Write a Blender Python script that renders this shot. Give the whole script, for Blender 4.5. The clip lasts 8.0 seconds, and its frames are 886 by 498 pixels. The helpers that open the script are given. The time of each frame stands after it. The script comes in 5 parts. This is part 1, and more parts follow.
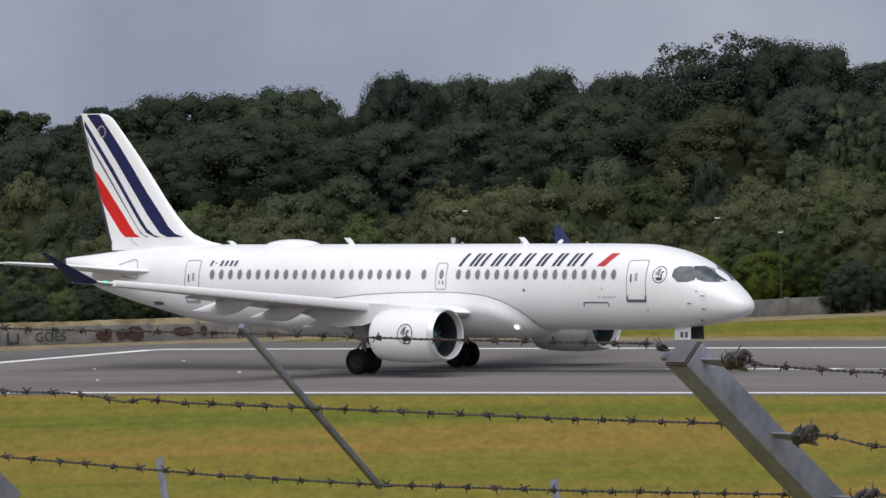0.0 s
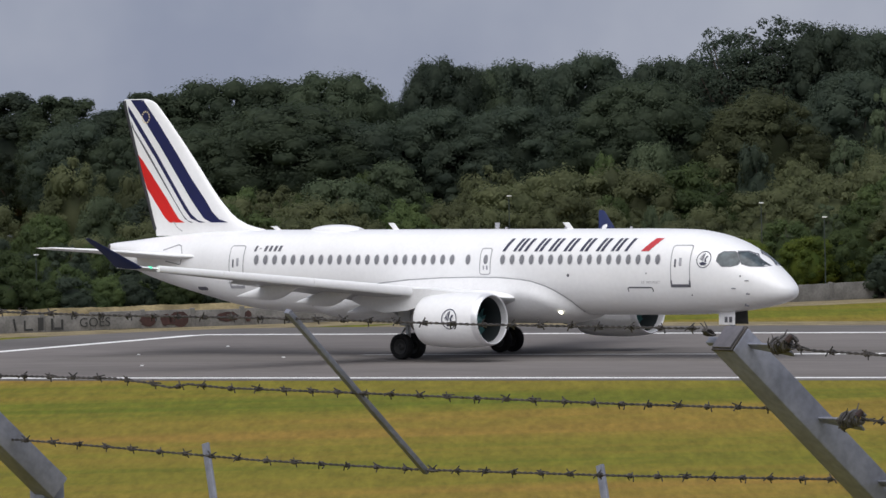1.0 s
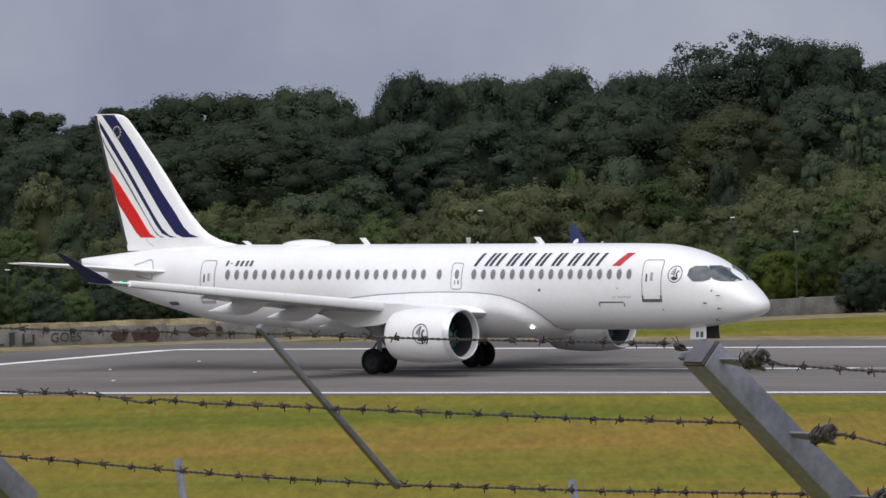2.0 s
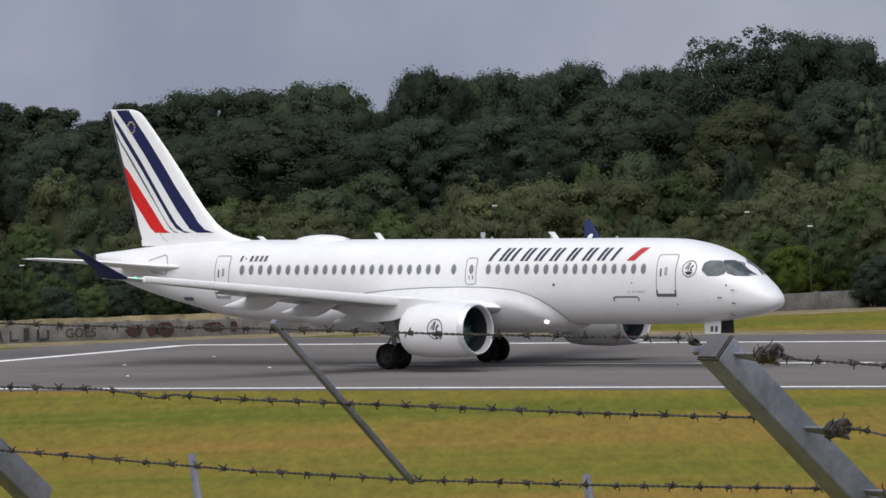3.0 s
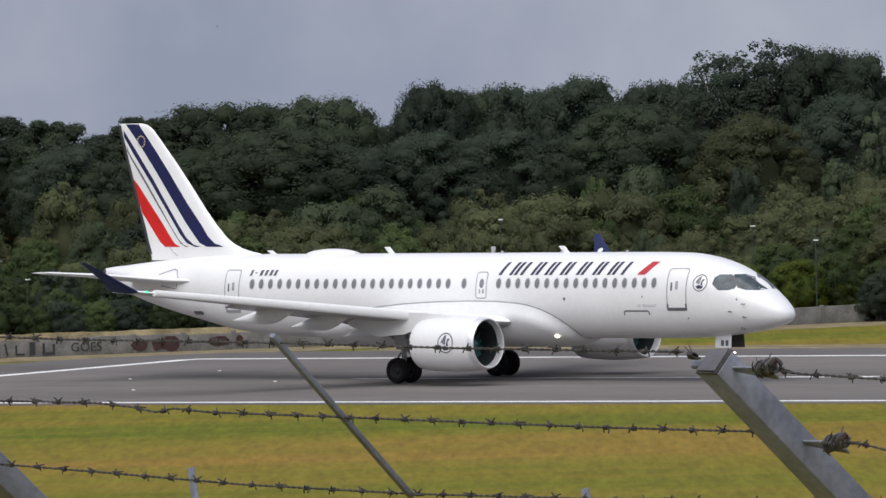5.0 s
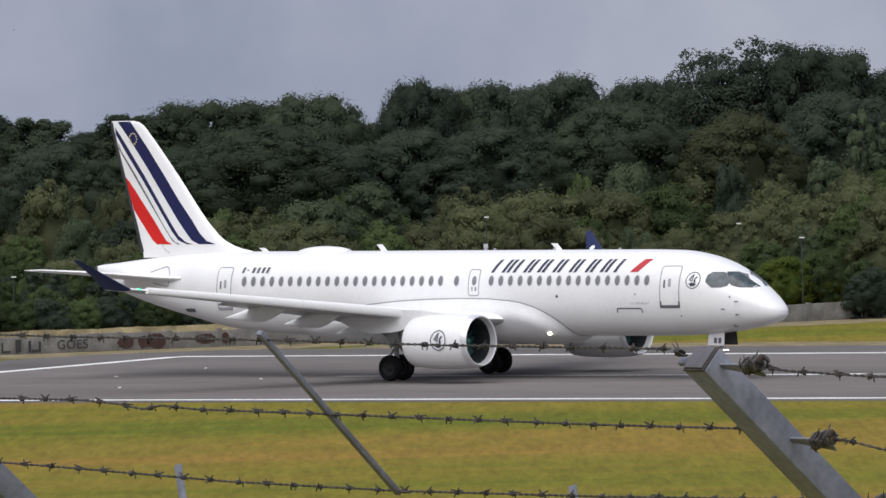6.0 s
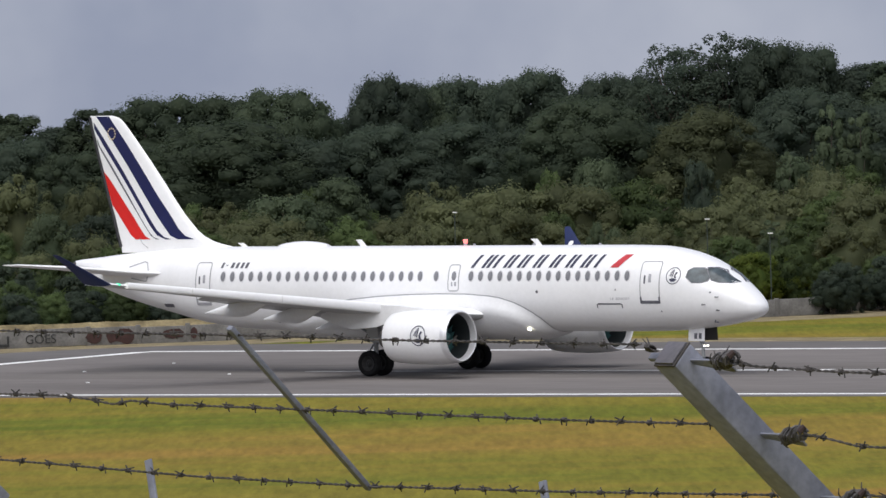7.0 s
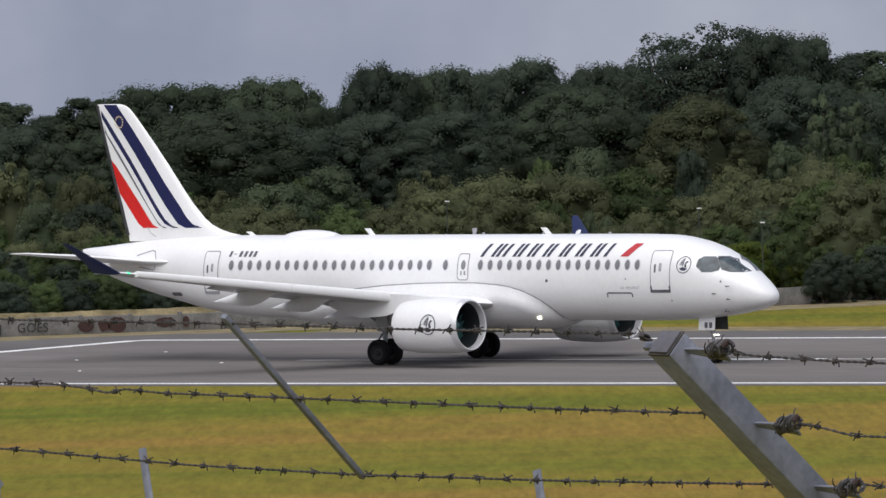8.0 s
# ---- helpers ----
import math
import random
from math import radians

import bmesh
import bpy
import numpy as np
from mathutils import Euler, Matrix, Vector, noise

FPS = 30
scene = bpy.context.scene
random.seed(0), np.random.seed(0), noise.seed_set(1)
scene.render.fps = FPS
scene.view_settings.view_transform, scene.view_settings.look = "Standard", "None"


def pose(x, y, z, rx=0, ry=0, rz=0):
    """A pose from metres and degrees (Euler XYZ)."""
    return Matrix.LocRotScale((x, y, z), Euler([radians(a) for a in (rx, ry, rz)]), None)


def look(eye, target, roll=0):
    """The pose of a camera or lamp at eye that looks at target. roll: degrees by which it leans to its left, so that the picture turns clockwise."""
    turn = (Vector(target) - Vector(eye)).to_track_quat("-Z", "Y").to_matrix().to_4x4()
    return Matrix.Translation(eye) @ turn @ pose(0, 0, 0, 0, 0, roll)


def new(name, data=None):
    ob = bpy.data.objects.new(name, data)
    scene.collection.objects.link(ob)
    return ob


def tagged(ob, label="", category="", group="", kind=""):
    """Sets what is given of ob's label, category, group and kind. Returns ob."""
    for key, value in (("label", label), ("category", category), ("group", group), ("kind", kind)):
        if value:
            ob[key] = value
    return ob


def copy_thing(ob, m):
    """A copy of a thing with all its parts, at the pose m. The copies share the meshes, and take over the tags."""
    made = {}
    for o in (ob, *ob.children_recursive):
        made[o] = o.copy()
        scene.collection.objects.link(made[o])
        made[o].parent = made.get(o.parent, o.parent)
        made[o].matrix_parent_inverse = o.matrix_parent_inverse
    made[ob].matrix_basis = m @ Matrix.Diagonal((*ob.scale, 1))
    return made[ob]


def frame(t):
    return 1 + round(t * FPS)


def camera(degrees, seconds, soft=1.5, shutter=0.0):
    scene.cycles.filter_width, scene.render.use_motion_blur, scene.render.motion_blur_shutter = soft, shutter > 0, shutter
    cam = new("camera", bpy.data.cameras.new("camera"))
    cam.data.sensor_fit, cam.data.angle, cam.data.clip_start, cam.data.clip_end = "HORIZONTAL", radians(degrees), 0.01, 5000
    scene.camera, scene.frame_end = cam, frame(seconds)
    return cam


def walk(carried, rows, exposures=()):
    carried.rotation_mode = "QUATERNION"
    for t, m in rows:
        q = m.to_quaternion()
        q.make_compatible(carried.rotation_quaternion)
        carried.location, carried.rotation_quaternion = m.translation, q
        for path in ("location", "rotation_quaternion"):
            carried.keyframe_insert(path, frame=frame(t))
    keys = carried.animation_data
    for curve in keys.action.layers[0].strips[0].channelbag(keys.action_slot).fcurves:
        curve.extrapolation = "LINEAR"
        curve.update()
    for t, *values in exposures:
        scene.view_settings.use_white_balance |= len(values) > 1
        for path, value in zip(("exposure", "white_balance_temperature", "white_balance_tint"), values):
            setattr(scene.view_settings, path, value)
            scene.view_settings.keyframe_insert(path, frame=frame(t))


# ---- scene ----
from mathutils.geometry import tessellate_polygon

# ---------------------------------------------------------------- camera
LENS = 5.3105
FOCAL = 784 / math.tan(radians(LENS / 2))
EYE = Vector((0.0, -415.375, 16.201))
TILT, ROLL = 0.0263, 0.0237
cam = camera(LENS, 8.0, soft=1.5)

# seconds, pan and tilt (in lens units), sway of the hand sideways and upwards (mm), lean (thousandths of a radian)
SWAY = [
    (0.0, 0, 0, 0.0, 0.0, 0.0), (0.5, 29, -22.7, -2.0, 0.3, 0.5), (1.0, 78, -26.3, -3.6, 0.0, 1.0), (1.5, 36, 3.5, -4.4, 0.3, 1.0), (1.7, 17, 10, -4.4, 0.3, 1.2),
    (2.2, 38, -12, -3.8, 0.3, 2.0), (2.8, 55.6, -30, -3.3, 0.5, 3.0), (3.0, 52.6, -9.0, -3.3, 0.3, 3.0), (3.5, 49.5, 11.0, 1.5, 0.6, 3.0), (4.0, 80.1, 36.0, 3.7, -0.1, 3.0),
    (4.2, 70, 25.4, 4.6, 0.0, 3.0), (4.75, 64, 17, 7.6, -0.2, 3.0), (5.3, 55, 11, 10.0, -0.4, 3.0), (5.5, 40.6, 7.0, 10.2, -0.5, 3.0), (6.0, 38.3, 11.4, 6.9, -1.0, 3.0),
    (6.5, 5.1, 9.8, 1.3, -0.9, 3.0), (7.0, -17.7, 3.0, 2.9, -0.9, 2.0), (7.5, -22.0, 13.7, 1.3, -0.9, 1.5), (8.0, -31.8, -16.7, -1.2, -0.9, 1.0)]


def camera_pose(pan, tip, sway, lift, lean):
    cr, sr = math.cos(ROLL), math.sin(ROLL)
    turn, rise = (pan * cr - tip * sr) / FOCAL, (pan * sr + tip * cr) / FOCAL - TILT
    eye = EYE + Vector((sway / 1000, 0, lift / 1000))
    way = Vector((-math.sin(turn) * math.cos(rise), math.cos(turn) * math.cos(rise), math.sin(rise)))
    return look(eye, eye + way * 100, -math.degrees(ROLL + lean / 1000))


EXPOSURE = 0.42
walk(cam, [(t, camera_pose(*v)) for t, *v in SWAY], exposures=[(t, EXPOSURE + e) for t, e in ((0.0, 0.0), (1.0, 0.0), (3.5, -0.05), (4.0, 0.05), (5.5, 0.07), (7.0, 0.14), (8.0, 0.03))])

# ---------------------------------------------------------------- daylight under broken cloud
world = bpy.data.worlds.new("world")
scene.world = world
world.use_nodes = True
wt = world.node_tree
wt.nodes.clear()
SUN_EL, SUN_AZ = radians(58), radians(202)      # azimuth from +Y, clockwise
w_out, w_bg = wt.nodes.new("ShaderNodeOutputWorld"), wt.nodes.new("ShaderNodeBackground")
w_sky = wt.nodes.new("ShaderNodeTexSky")
w_sky.sky_type, w_sky.sun_disc = "NISHITA", False
w_sky.sun_elevation, w_sky.sun_rotation = SUN_EL, SUN_AZ
w_sky.dust_density, w_sky.air_density = 2.0, 1.0
w_mix, w_ramp, w_noise = wt.nodes.new("ShaderNodeMix"), wt.nodes.new("ShaderNodeValToRGB"), wt.nodes.new("ShaderNodeTexNoise")
w_mix.data_type = "RGBA"
w_mix.inputs[0].default_value = 0.95
w_noise.inputs["Scale"].default_value, w_noise.inputs["Detail"].default_value = 20.0, 5.0
w_noise.inputs["Roughness"].default_value = 0.55
w_ramp.color_ramp.elements[0].position, w_ramp.color_ramp.elements[1].position = 0.36, 0.66
w_ramp.color_ramp.elements[0].color, w_ramp.color_ramp.elements[1].color = (2.05, 2.30, 3.05, 1), (3.0, 3.20, 3.82, 1)
wt.links.new(w_noise.outputs["Fac"], w_ramp.inputs[0])
wt.links.new(w_sky.outputs[0], w_mix.inputs["A"])
wt.links.new(w_ramp.outputs[0], w_mix.inputs["B"])
wt.links.new(w_mix.outputs["Result"], w_bg.inputs["Color"])
w_bg.inputs["Strength"].default_value = 0.1
wt.links.new(w_bg.outputs[0], w_out.inputs[0])

sun = new("sun", bpy.data.lights.new("sun", "SUN"))
sun.data.energy, sun.data.angle, sun.data.color = 2.25, radians(80), (1.0, 0.975, 0.95)
sd = Vector((math.sin(SUN_AZ) * math.cos(SUN_EL), math.cos(SUN_AZ) * math.cos(SUN_EL), math.sin(SUN_EL)))
sun.matrix_world = look(sd * 200, (0, 0, 0))

# ---------------------------------------------------------------- materials
def material(name, color, rough=0.5, metal=0.0, vary=0.08, scale=3.0, fine=0.0, fine_scale=60.0, second=None, bump=0.0, bump_scale=80.0,
             emit=None, emit_power=0.0, coat=0.0, spec=0.5, random_tint=0.0, island=False, stretch=None, trans=0.0):
    """A surface with colour variation at two scales, and a fine relief."""
    m = bpy.data.materials.new(name)
    m.use_nodes = True
    nt = m.node_tree
    p = nt.nodes["Principled BSDF"]
    p.inputs["Roughness"].default_value, p.inputs["Metallic"].default_value = rough, metal
    p.inputs["Coat Weight"].default_value = coat
    p.inputs["Specular IOR Level"].default_value = spec
    p.inputs["Transmission Weight"].default_value = trans
    co = nt.nodes.new("ShaderNodeTexCoord")
    mp = nt.nodes.new("ShaderNodeMapping")
    nt.links.new(co.outputs["Object"], mp.inputs[0])
    if stretch:
        mp.inputs["Scale"].default_value = stretch

    def noise_node(sc, detail=4.0):
        n = nt.nodes.new("ShaderNodeTexNoise")
        n.inputs["Scale"].default_value, n.inputs["Detail"].default_value = sc, detail
        nt.links.new(mp.outputs[0], n.inputs["Vector"])
        return n

    big = noise_node(scale)
    ramp = nt.nodes.new("ShaderNodeValToRGB")
    ramp.color_ramp.elements[0].position, ramp.color_ramp.elements[1].position = 0.32, 0.68
    lo = [c * (1 - vary) for c in color]
    hi = second if second else [min(1, c * (1 + vary)) for c in color]
    ramp.color_ramp.elements[0].color, ramp.color_ramp.elements[1].color = (*lo, 1), (*hi, 1)
    nt.links.new(big.outputs["Fac"], ramp.inputs[0])
    last = ramp.outputs[0]

    def scaled(src, lo_v, hi_v, fac_out):
        mr = nt.nodes.new("ShaderNodeMapRange")
        mr.inputs["From Min"].default_value, mr.inputs["From Max"].default_value = 0.3, 0.7
        mr.inputs["To Min"].default_value, mr.inputs["To Max"].default_value = lo_v, hi_v
        nt.links.new(fac_out, mr.inputs[0])
        mul = nt.nodes.new("ShaderNodeVectorMath")
        mul.operation = "SCALE"
        nt.links.new(src, mul.inputs[0])
        nt.links.new(mr.outputs[0], mul.inputs["Scale"])
        return mul.outputs[0], mr

    if fine:
        last, _ = scaled(last, 1 - fine, 1 + fine, noise_node(fine_scale, 2.0).outputs["Fac"])
    if random_tint:
        info = nt.nodes.new("ShaderNodeObjectInfo")
        last, mr = scaled(last, 1 - random_tint, 1 + random_tint, info.outputs["Random"])
        mr.inputs["From Min"].default_value, mr.inputs["From Max"].default_value = 0.0, 1.0
    if island:
        geo = nt.nodes.new("ShaderNodeNewGeometry")
        last, mr = scaled(last, 0.92, 1.08, geo.outputs["Random Per Island"])
        mr.inputs["From Min"].default_value, mr.inputs["From Max"].default_value = 0.0, 1.0
    nt.links.new(last, p.inputs["Base Color"])
    if bump:
        bn = nt.nodes.new("ShaderNodeBump")
        bn.inputs["Strength"].default_value, bn.inputs["Distance"].default_value = min(1.0, bump * 10), bump
        nt.links.new(noise_node(bump_scale, 3.0).outputs["Fac"], bn.inputs["Height"])
        nt.links.new(bn.outputs[0], p.inputs["Normal"])
    if emit:
        p.inputs["Emission Color"].default_value, p.inputs["Emission Strength"].default_value = (*emit, 1), emit_power
    return m


def leaf_material(name, color, second, tint=0.2):
    m = material(name, color, 0.65, vary=0.25, scale=0.6, second=second, random_tint=tint, island=True)
    nt = m.node_tree
    p = nt.nodes["Principled BSDF"]
    p.inputs["Specular IOR Level"].default_value = 0.2
    t = nt.nodes.new("ShaderNodeBsdfTranslucent")
    a = nt.nodes.new("ShaderNodeMixShader")
    a.inputs[0].default_value = 0.55
    src = p.inputs["Base Color"].links[0].from_socket
    nt.links.new(src, t.inputs["Color"])
    nt.links.new(p.outputs[0], a.inputs[1])
    nt.links.new(t.outputs[0], a.inputs[2])
    nt.links.new(a.outputs[0], nt.nodes["Material Output"].inputs[0])
    return m


M = {}
M["white"] = material("white_paint", (0.84, 0.84, 0.85), 0.28, vary=0.025, scale=0.5, fine=0.02, fine_scale=6, coat=0.3)
M["fairing"] = material("fairing_paint", (0.74, 0.74, 0.75), 0.38, vary=0.04, scale=0.8, fine=0.03, fine_scale=8)
# grey underside paint, also darkened to stand in for shadow under the slats
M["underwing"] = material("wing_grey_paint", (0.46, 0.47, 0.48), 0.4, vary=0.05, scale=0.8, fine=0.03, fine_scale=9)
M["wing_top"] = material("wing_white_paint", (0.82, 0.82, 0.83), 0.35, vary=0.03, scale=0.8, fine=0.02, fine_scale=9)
M["navy"] = material("navy_paint", (0.013, 0.016, 0.075), 0.4, vary=0.08, scale=1.5, fine=0.05, fine_scale=12, spec=0.3)
M["lettering"] = material("slate_navy_paint", (0.050, 0.052, 0.085), 0.45, vary=0.08, scale=2, fine=0.05, fine_scale=12, spec=0.3)
M["winglet"] = material("winglet_navy_paint", (0.011, 0.019, 0.075), 0.4, vary=0.1, scale=2, spec=0.3)
M["red"] = material("red_paint", (0.62, 0.012, 0.011), 0.45, vary=0.06, scale=1.5, fine=0.04, fine_scale=12)
M["wine"] = material("signal_red_paint", (0.48, 0.03, 0.04), 0.4, vary=0.06, scale=2)
M["black"] = material("black_rubber_edge", (0.018, 0.018, 0.022), 0.6, vary=0.2, scale=3)
M["seam"] = material("grey_seam", (0.32, 0.32, 0.34), 0.6, vary=0.12, scale=2)
M["mark"] = material("grey_marking", (0.11, 0.11, 0.13), 0.5, vary=0.12, scale=5)
M["softmark"] = material("pale_marking", (0.36, 0.36, 0.39), 0.5, vary=0.12, scale=5)
M["gold"] = material("pale_gold_paint", (0.62, 0.52, 0.34), 0.5, vary=0.1, scale=5)
M["pane"] = material("cabin_window_pane", (0.20, 0.20, 0.215), 0.2, vary=0.3, scale=1.3, coat=0.2)
M["pane_rim"] = material("window_surround", (0.60, 0.60, 0.62), 0.35, vary=0.06, scale=3)
M["cockpit"] = material("cockpit_glass", (0.055, 0.072, 0.082), 0.2, vary=0.5, scale=2.6, coat=0.0)
M["lip"] = material("bare_aluminium_lip", (0.74, 0.74, 0.76), 0.35, 0.4, vary=0.06, scale=2, fine=0.04, fine_scale=20)
# near-black stands in for the shadow on the duct wall
M["duct"] = material("shaded_duct_lining", (0.022, 0.026, 0.028), 0.5, vary=0.15, scale=2)
M["fan"] = material("fan_blade_metal", (0.07, 0.19, 0.19), 0.4, 0.1, vary=0.2, scale=4)
M["hotmetal"] = material("exhaust_metal", (0.16, 0.15, 0.14), 0.4, 0.9, vary=0.15, scale=3)
M["strut"] = material("gear_strut_paint", (0.32, 0.33, 0.34), 0.4, 0.2, vary=0.12, scale=5, fine=0.08, fine_scale=30)
M["bay"] = material("gear_bay_dark", (0.05, 0.05, 0.05), 0.7, vary=0.2, scale=3)
M["tyre"] = material("tyre_rubber", (0.013, 0.013, 0.014), 0.85, vary=0.2, scale=4, fine=0.1, fine_scale=30, spec=0.2)
M["rim"] = material("wheel_rim_metal", (0.025, 0.025, 0.026), 0.7, 0.1, vary=0.15, scale=8)
M["lamp"] = material("lit_lamp", (0.9, 0.9, 0.8), 0.3, emit=(1.0, 0.95, 0.75), emit_power=4.0)
M["taxi"] = material("taxi_lamp", (0.9, 0.9, 0.8), 0.3, emit=(1.0, 0.97, 0.85), emit_power=1.8)
M["green"] = material("green_lamp", (0.03, 0.3, 0.16), 0.3, emit=(0.08, 1.0, 0.5), emit_power=0.8)
M["beacon"] = material("beacon_glass", (0.35, 0.03, 0.03), 0.2, vary=0.1)
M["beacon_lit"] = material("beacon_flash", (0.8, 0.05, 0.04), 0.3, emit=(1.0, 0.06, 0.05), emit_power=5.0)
M["asphalt"] = material("runway_asphalt", (0.162, 0.148, 0.142), 0.9, vary=0.16, scale=0.09, fine=0.10, fine_scale=1.5, bump=0.01, bump_scale=30, stretch=(0.25, 1.0, 1.0), spec=0.12)
M["rubber"] = material("rubber_streaked_asphalt", (0.140, 0.127, 0.118), 0.85, vary=0.05, scale=0.10, second=(0.157, 0.145, 0.138), fine=0.12, fine_scale=1.2, bump=0.008, bump_scale=30, stretch=(0.12, 1.0, 1.0), spec=0.12)
M["shoulder"] = material("runway_shoulder_asphalt", (0.125, 0.117, 0.115), 0.92, vary=0.15, scale=0.12, fine=0.12, fine_scale=1.5, bump=0.01, bump_scale=30, stretch=(0.3, 1.0, 1.0), spec=0.12)
M["line"] = material("worn_line_paint", (0.74, 0.74, 0.73), 0.7, vary=0.14, scale=0.6, fine=0.1, fine_scale=6)
M["wornline"] = material("faded_line_paint", (0.40, 0.39, 0.38), 0.8, vary=0.3, scale=0.5, fine=0.15, fine_scale=5)
M["straw"] = material("dry_straw_verge", (0.165, 0.128, 0.062), 0.95, vary=0.3, scale=0.8, second=(0.265, 0.215, 0.115), fine=0.2, fine_scale=6)
M["concrete"] = material("weathered_concrete", (0.135, 0.130, 0.122), 0.9, vary=0.3, scale=0.9, second=(0.205, 0.198, 0.188), fine=0.15, fine_scale=9, bump=0.02, bump_scale=20)
M["spray"] = material("black_spray_paint", (0.03, 0.03, 0.03), 0.7, vary=0.2, scale=4)
M["maroon"] = material("dark_red_spray_paint", (0.045, 0.018, 0.015), 0.7, vary=0.35, scale=3)
M["galv"] = material("galvanised_steel", (0.185, 0.195, 0.245), 0.5, 0.05, vary=0.16, scale=11, second=(0.245, 0.255, 0.31), fine=0.14, fine_scale=70, bump=0.0006, bump_scale=200)
M["galv_dark"] = material("weathered_galvanised_bar", (0.18, 0.19, 0.235), 0.6, 0.05, vary=0.2, scale=12, fine=0.15, fine_scale=90)
M["wire"] = material("rusty_barbed_wire", (0.040, 0.037, 0.038), 0.7, 0.1, vary=0.35, scale=25, second=(0.085, 0.075, 0.07), fine=0.2, fine_scale=200)
M["rustwire"] = material("rust_brown_tie_wire", (0.040, 0.034, 0.035), 0.6, 0.2, vary=0.35, scale=60, second=(0.13, 0.125, 0.13), fine=0.2, fine_scale=300)
M["rust"] = material("brown_rust", (0.045, 0.028, 0.027), 0.85, 0.1, vary=0.35, scale=60, fine=0.2, fine_scale=300)
M["cap"] = material("post_cap_plate", (0.105, 0.100, 0.115), 0.6, 0.05, vary=0.12, scale=15, fine=0.1, fine_scale=120)
M["bark"] = material("tree_bark", (0.085, 0.07, 0.055), 0.9, vary=0.3, scale=2, fine=0.2, fine_scale=12, bump=0.03, bump_scale=8)
# oak colours lean blue, so that haze over the distance is in them
M["leaf_oak"] = leaf_material("oak_leaves", (0.060, 0.087, 0.054), (0.092, 0.120, 0.071))
M["leaf_dark"] = leaf_material("dark_leaves", (0.050, 0.073, 0.053), (0.075, 0.099, 0.067))
M["leaf_brown"] = leaf_material("olive_brown_leaves", (0.070, 0.086, 0.044), (0.098, 0.110, 0.054))
M["leaf_shrub"] = leaf_material("shrub_leaves", (0.068, 0.106, 0.042), (0.112, 0.152, 0.056), 0.35)
M["leaf_olive"] = leaf_material("scrub_leaves", (0.110, 0.130, 0.064), (0.150, 0.164, 0.080), 0.25)
M["leaf_grey"] = leaf_material("willow_leaves", (0.085, 0.12, 0.066), (0.13, 0.165, 0.095), 0.2)
M["leaf_lime"] = leaf_material("yellow_green_leaves", (0.088, 0.138, 0.030), (0.175, 0.215, 0.036), 0.2)
M["bird"] = material("bird_feathers", (0.03, 0.03, 0.035), 0.8, vary=0.3, scale=20)
M["pole"] = material("green_grey_pole", (0.045, 0.06, 0.052), 0.6, 0.2, vary=0.15, scale=4)
M["lampwhite"] = material("white_lamp_housing", (0.72, 0.72, 0.72), 0.5, vary=0.05)


